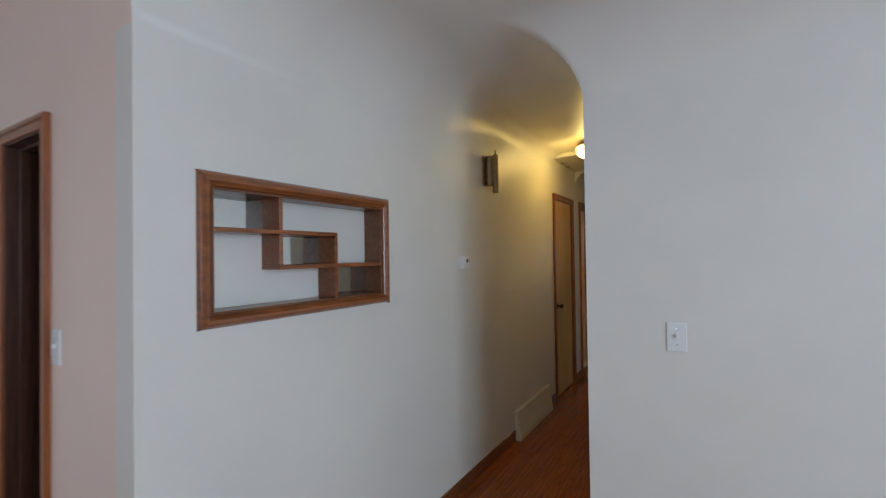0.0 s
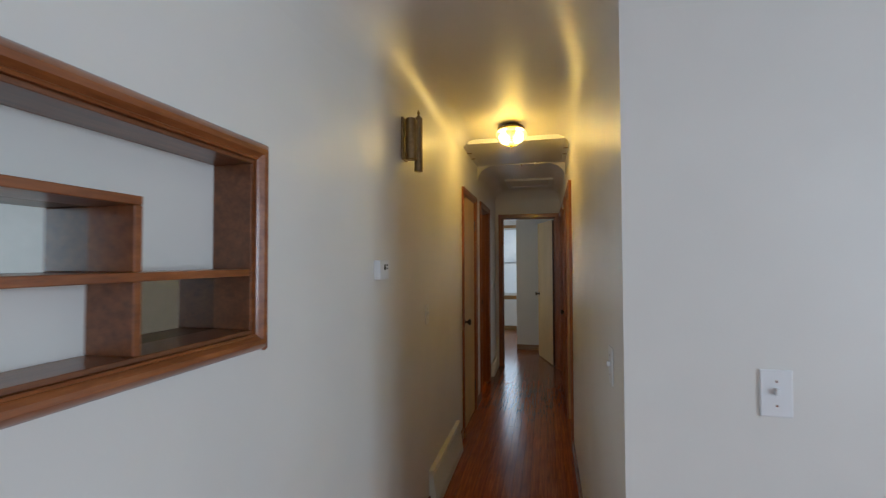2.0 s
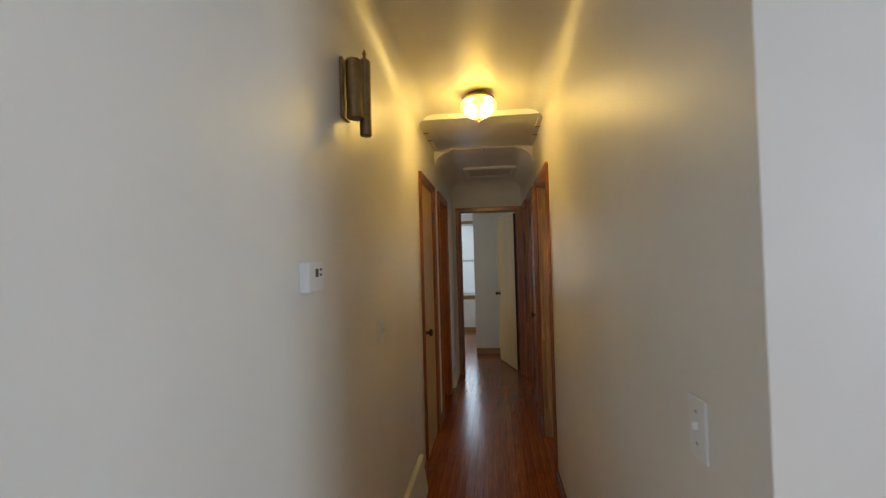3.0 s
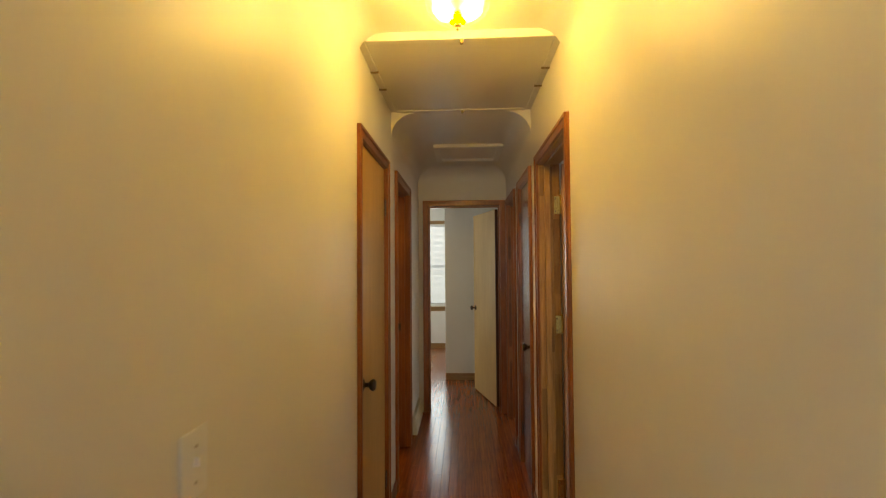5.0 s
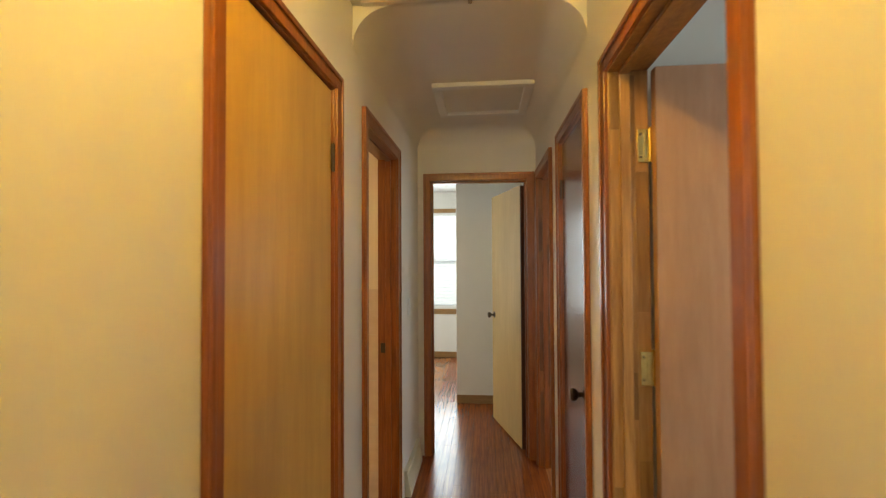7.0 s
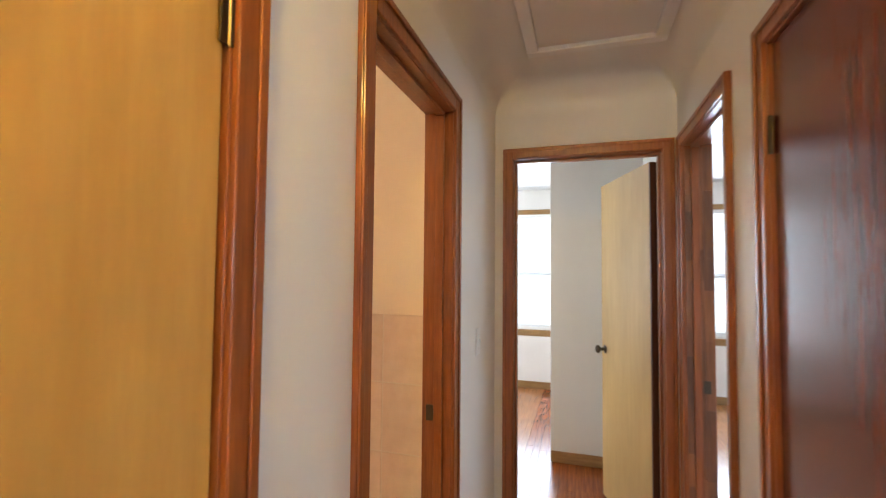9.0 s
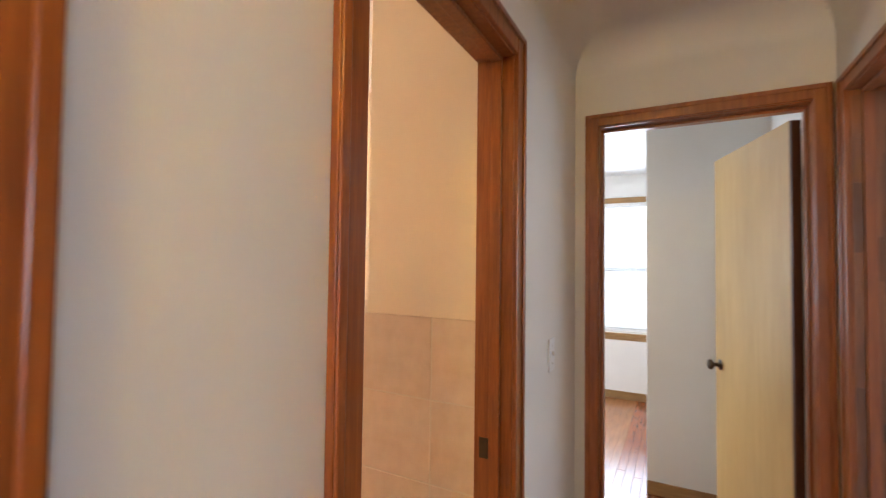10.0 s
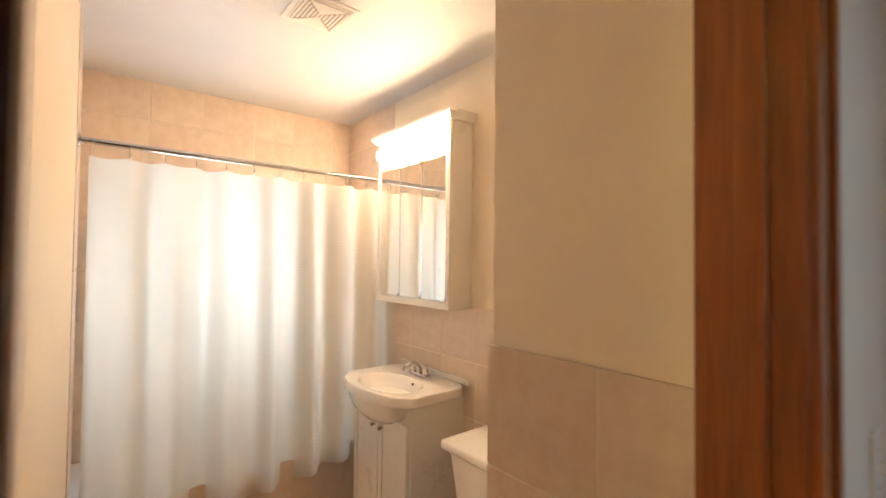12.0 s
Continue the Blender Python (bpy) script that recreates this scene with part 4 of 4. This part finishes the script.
vanity()


def sink():
    """A white basin top: a flat slab with a rounded front, a dished bowl and a belly below."""
    x0, x1, yb, yf, z = -3.125, -2.525, BY1 - 0.004, 5.835, 0.862
    s = thing("sink", (x0, yb, 0.80), "white porcelain belly sink top on the vanity", "sink")
    cx, cy, rx, ry = (x0 + x1) / 2, 5.94, 0.215, 0.135
    bm = bmesh.new()
    n = 64

    def rim(a):
        c, q = math.cos(a), math.sin(a)
        x = cx + max(-1, min(1, c * 1.25)) * (x1 - x0) / 2
        if q >= 0:
            y = 6.0 + min(1, q * 1.25) * (yb - 6.0)
        else:
            y = 6.0 - min(1, -q * 1.25) * (6.0 - yf)
            y -= 0.075 * max(0, 1 - ((x - cx) / ((x1 - x0) / 2)) ** 2) * min(1, -q * 1.25)
        return x, y

    loops = []
    ang = [2 * math.pi * k / n for k in range(n)]
    loops.append([bm.verts.new((*rim(a), z - 0.045)) for a in ang])
    loops.append([bm.verts.new((*rim(a), z - 0.006)) for a in ang])
    loops.append([bm.verts.new((cx + (rim(a)[0] - cx) * 0.985, 6.0 + (rim(a)[1] - 6.0) * 0.985, z)) for a in ang])
    for f, dz in ((1.0, -0.004), (0.96, -0.014), (0.86, -0.050), (0.66, -0.088), (0.36, -0.108), (0.06, -0.112)):
        loops.append([bm.verts.new((cx + rx * f * math.cos(a), cy + ry * f * math.sin(a), z + dz)) for a in ang])
    for a, b in zip(loops, loops[1:]):
        for k in range(n):
            bm.faces.new((a[k], a[(k + 1) % n], b[(k + 1) % n], b[k]))
    bm.faces.new(loops[-1])
    part("basin", local(s, bm), PORCELAIN, s, "", True)
    bm = bmesh.new()
    rings = []
    for f, zz in ((1.02, z - 0.044), (1.0, z - 0.075), (0.86, z - 0.120), (0.55, z - 0.165), (0.15, z - 0.185)):
        ring = []
        for k in range(25):
            a = math.pi + math.pi * k / 24
            ring.append(bm.verts.new((cx + 0.235 * f * math.cos(a), 5.905 + 0.145 * f * math.sin(a), zz)))
        rings.append(ring)
    for a, b in zip(rings, rings[1:]):
        for k in range(24):
            bm.faces.new((a[k], a[k + 1], b[k + 1], b[k]))
    part("belly", local(s, bm), PORCELAIN, s, "rounded belly below the rim", True)
    part("backsplash", local(s, boxes((x0 + 0.004, x1 - 0.004, yb - 0.022, yb, z - 0.002, z + 0.028), bevel=0.006)), PORCELAIN, s)
    part("overflow", lathe([(0.008, 0.0), (0.008, -0.004), (0.004, -0.0045)], 12, "y", Vector((cx + 0.03, cy + ry - 0.012, z - 0.03)) - s.location), BRONZE, s)
    f = thing("faucet", (cx, 6.125, z), "brushed nickel two-handle bathroom faucet on the sink", "faucet")
    part("base", boxes((-0.075, 0.075, -0.024, 0.024, -0.001, 0.018), bevel=0.008, seg=3), CHROME, f, "", True)
    bm = bmesh.new()
    path = [(0, 0.0, 0.015), (0, -0.005, 0.045), (0, -0.03, 0.068), (0, -0.065, 0.068), (0, -0.10, 0.052), (0, -0.108, 0.040)]
    rad = [0.017, 0.015, 0.013, 0.012, 0.011, 0.010]
    rings = []
    for (x, y, zz), r in zip(path, rad):
        i = path.index((x, y, zz))
        a, b = path[max(0, i - 1)], path[min(len(path) - 1, i + 1)]
        t = Vector((b[0] - a[0], b[1] - a[1], b[2] - a[2])).normalized()
        u = Vector((1, 0, 0))
        w = t.cross(u)
        rings.append([bm.verts.new(Vector((x, y, zz)) + r * (math.cos(q) * u + math.sin(q) * w)) for q in [2 * math.pi * k / 12 for k in range(12)]])
    for a, b in zip(rings, rings[1:]):
        for k in range(12):
            bm.faces.new((a[k], a[(k + 1) % 12], b[(k + 1) % 12], b[k]))
    bm.faces.new(rings[-1])
    part("spout", bm, CHROME, f, "", True)
    for dx in (-0.052, 0.052):
        part("handle", lathe([(0.018, 0.016), (0.016, 0.03), (0.012, 0.045), (0.016, 0.052), (0.016, 0.064), (0.006, 0.068)], 16, "z", (dx, 0, 0)), CHROME, f, "", True)


sink()


def toilet():
    x0, x1 = -2.375, -1.905
    cx = (x0 + x1) / 2
    t = thing("toilet", (cx, 6.0, 0), "white two-piece porcelain toilet with lidded tank", "toilet")

    def tapered(z0, z1, a, b):
        bm = bmesh.new()
        v = [bm.verts.new((x, y, z)) for z, (p, q, r, s_) in ((z0, a), (z1, b)) for x, y in ((p, r), (q, r), (q, s_), (p, s_))]
        for f in ((0, 1, 2, 3), (4, 7, 6, 5), (0, 4, 5, 1), (1, 5, 6, 2), (2, 6, 7, 3), (3, 7, 4, 0)):
            bm.faces.new([v[i] for i in f])
        bmesh.ops.recalc_face_normals(bm, faces=bm.faces)
        bmesh.ops.bevel(bm, geom=list(bm.edges), offset=0.022, segments=4, profile=0.5, affect="EDGES")
        return local(t, bm)

    part("tank", tapered(0.36, 0.690, (x0 + 0.06, x1 - 0.06, 5.965, 6.16), (x0 + 0.022, x1 - 0.022, 5.932, 6.165)), PORCELAIN, t, "", True)
    bm = boxes((x0, x1, 5.905, 6.18, 0.686, 0.728), bevel=0.014, seg=3)
    part("tank_lid", local(t, bm), PORCELAIN, t, "", True)

    def oval(levels, seg=36):
        bm = bmesh.new()
        rings = [[bm.verts.new((rx * math.cos(a), cy + (ry if math.sin(a) > 0 else ry * 1.15) * math.sin(a), z)) for a in [2 * math.pi * k / seg for k in range(seg)]] for rx, ry, cy, z in levels]
        for a, b in zip(rings, rings[1:]):
            for k in range(seg):
                bm.faces.new((a[k], a[(k + 1) % seg], b[(k + 1) % seg], b[k]))
        bm.faces.new(rings[0])
        bm.faces.new(rings[-1])
        return bm

    part("bowl", oval([(0.11, 0.18, -0.24, 0.004), (0.105, 0.17, -0.24, 0.06), (0.12, 0.17, -0.26, 0.18), (0.165, 0.20, -0.28, 0.30), (0.185, 0.23, -0.29, 0.375), (0.18, 0.225, -0.29, 0.392)]), PORCELAIN, t, "", True)
    part("seat", oval([(0.188, 0.232, -0.29, 0.393), (0.192, 0.236, -0.29, 0.402), (0.186, 0.230, -0.29, 0.412)]), LACQUER, t, "white closed seat", True)
    part("seat_lid", oval([(0.186, 0.230, -0.29, 0.413), (0.190, 0.234, -0.29, 0.422), (0.175, 0.220, -0.29, 0.434), (0.10, 0.14, -0.29, 0.438)]), LACQUER, t, "white closed lid", True)


toilet()


# Grey-beige that paints the shade between the vent's slats.
VENTGAP = paint("vent_gap_shade", (0.50, 0.45, 0.38), 0.6)


def exhaust_vent():
    cx, cy = -2.585, 5.44
    v = thing("ceiling_vent", (cx, cy, BZ), "white square plastic exhaust fan grille on ceiling", "vent")
    h = 0.118
    part("housing", boxes((-h, h, -h, h, -0.012, -0.001), bevel=0.005), LACQUER, v)
    part("rim", boxes((-h + 0.02, h - 0.02, -h + 0.02, h - 0.02, -0.022, -0.012), bevel=0.004), LACQUER, v)
    part("recess", boxes((-h + 0.028, h - 0.028, -h + 0.028, h - 0.028, -0.0235, -0.022)), VENTGAP, v, "shaded gap behind the slats")
    for k in range(12):
        y = -0.083 + k * 0.0151
        w = max(0.016, abs(y) * 0.98)
        part("slat", boxes((-w, w, y - 0.0045, y + 0.0045, -0.029, -0.0225), bevel=0.001), LACQUER, v)
    for sx in (-1, 1):
        bm = bmesh.new()
        a, b = [], []
        for zz, store in ((-0.0225, a), (-0.028, b)):
            for p in ((sx * 0.012, 0), (sx * 0.088, 0.076), (sx * 0.088, -0.076)):
                store.append(bm.verts.new((*p, zz)))
        bm.faces.new(a)
        bm.faces.new(b)
        for k in range(3):
            bm.faces.new((a[k], a[(k + 1) % 3], b[(k + 1) % 3], b[k]))
        part("plate", bm, LACQUER, v)
    v.scale = (1, 1, 0.5)


exhaust_vent()

# ---- kitchen glimpse ----
fr = thing("kitchen_cabinet", (-3.0, 2.6, 0), "dark kitchen cabinet seen through the doorway", "cabinet")
part("body", boxes((-0.25, 0.6, -0.3, 0.35, 0.08, 0.88), bevel=0.004), MAHOG, fr)
part("worktop", boxes((-0.27, 0.62, -0.33, 0.36, 0.88, 0.92), bevel=0.006), LACQUER, fr)
part("plinth", boxes((-0.22, 0.56, -0.25, 0.34, -0.016, 0.08)), DARK, fr)

# ---- pieces of walls and floors ----
_boxes = {}


def unit(name, w, d, h, material, bevel=0.0015):
    key = (name, round(w, 4), round(d, 4), round(h, 4), material.name)
    if key not in _boxes:
        bm = boxes((0, w, 0, d, 0, h))
        if bevel:
            bmesh.ops.bevel(bm, geom=[e for e in bm.edges], offset=bevel, segments=1, affect="EDGES")
        _boxes[key] = finish(name, bm, material)
    return _boxes[key]


def lay(name, parent, place, w, d, h, material, bevel=0.0015):
    o = new(name, unit(name, w, d, h, material, bevel))
    o.location = Vector(place)
    o.parent = parent
    return o


def tiles(parent, origin, along, length, z0, z1, first, top_row, out, size=0.275, thick=0.009, gap=0.0045):
    """Tiles on a wall: along 'x' or 'y' from origin; out is the way that they face."""
    x, y = origin
    zs = [z0] + [z for z in sorted(top_row - size * k for k in range(-2, 12)) if z0 + 0.02 < z < z1 - 0.02] + [z1]
    us = [0.0] + [u for u in sorted(first + size * k for k in range(-1, 14)) if 0.02 < u < length - 0.02] + [length]
    for a, b in zip(us, us[1:]):
        for c, d in zip(zs, zs[1:]):
            w, h = b - a - gap, d - c - gap
            if along == "x":
                lay("tile", parent, (x + a, y - thick if out < 0 else y, c), w, thick, h, TILE)
            else:
                lay("tile", parent, (x - thick if out < 0 else x, y + a, c), thick, w, h, TILE)


def wall_named(n):
    return bpy.data.objects[n]


stub, north, west, south = (wall_named(n) for n in ("wall_bath_stub", "wall_bath_north", "wall_bath_west", "wall_bath_south"))
part("grout", boxes((BWX - 0.0045, XL - TL - 0.016, BWY - 0.0078, BWY + 0.001, 0.004, 1.2795)), GROUT, stub)
tiles(stub, (BWX - 0.006, BWY), "x", XL - TL - BWX - 0.02, 0.004, 1.285, 0.285, 1.285, -1)
tiles(north, (-3.24, BY1), "x", BWX + 3.24, 0.004, 1.25, 0.2, 1.25, -1, thick=0.002)
tiles(north, (BX, BY1), "x", -3.24 - BX, 0.42, BZ, 0.07, 2.235, -1, thick=0.003)
tiles(west, (BX, 4.70), "y", 0.298, 0.42, BZ, 0.29, 2.235, 1, thick=0.004)
tiles(west, (BX, 5.002), "y", 0.556, 1.98, BZ, 0.265, 2.235, 1, thick=0.004)
tiles(west, (BX, 5.002), "y", 0.556, 0.42, 0.90, 0.265, 0.86, 1, thick=0.004)
tiles(west, (BX, 5.562), "y", BY1 - 5.562, 0.42, BZ, 0.25, 2.235, 1, thick=0.004)
tiles(south, (-2.60, BY0), "x", XL - TL + 2.60 - 0.02, 0.004, 1.25, 0.2, 1.25, 1)
tiles(south, (BX, 4.70), "x", -3.14 - BX, 0.42, BZ, 0.2, 2.235, 1, thick=0.004)


def planks():
    """Oak strips along the hall and bedrooms; those of the hall are separate boards."""
    rnd = random.Random(11)
    W = 0.057
    count = 0
    near, far = bmesh.new(), bmesh.new()
    nx0, nx1 = -20, 60
    for i in range(nx0, nx1):
        x0 = XL + i * W
        y = (-1.2 if 0 <= i < 17 else YE + 0.12) - rnd.uniform(0, 0.5)
        y_end = YN
        if i >= 16:
            y = max(y, 5.1) - rnd.uniform(0, 0.3)
        while y < y_end:
            ln = rnd.choice((0.55, 0.75, 0.95, 1.2, 1.5))
            e = min(y + ln, y_end)
            drop = rnd.uniform(0, 0.0006)
            if 0 <= i < 16 and y > 0.9 and count < 290:
                lay("plank", floor, (x0, y, -0.014 - drop), W - 0.0008, ln - 0.001, 0.014, FLOOR, 0.0006)
                count += 1
            else:
                box(near if y < YE - 0.6 and i < 17 else far, x0, x0 + W - 0.0008, y, e - 0.001, -0.014, -drop)
            y += ln
    for bm, material in ((near, FLOOR), (far, PLANKREST)):
        part("planks", bm, material, floor)["kind"] = "stuff"


PLANKREST = wood("oak_floor_far", (0.24, 0.085, 0.026), (0.52, 0.21, 0.070), 0.25, (16, 0.7, 4), 0.3)
planks()
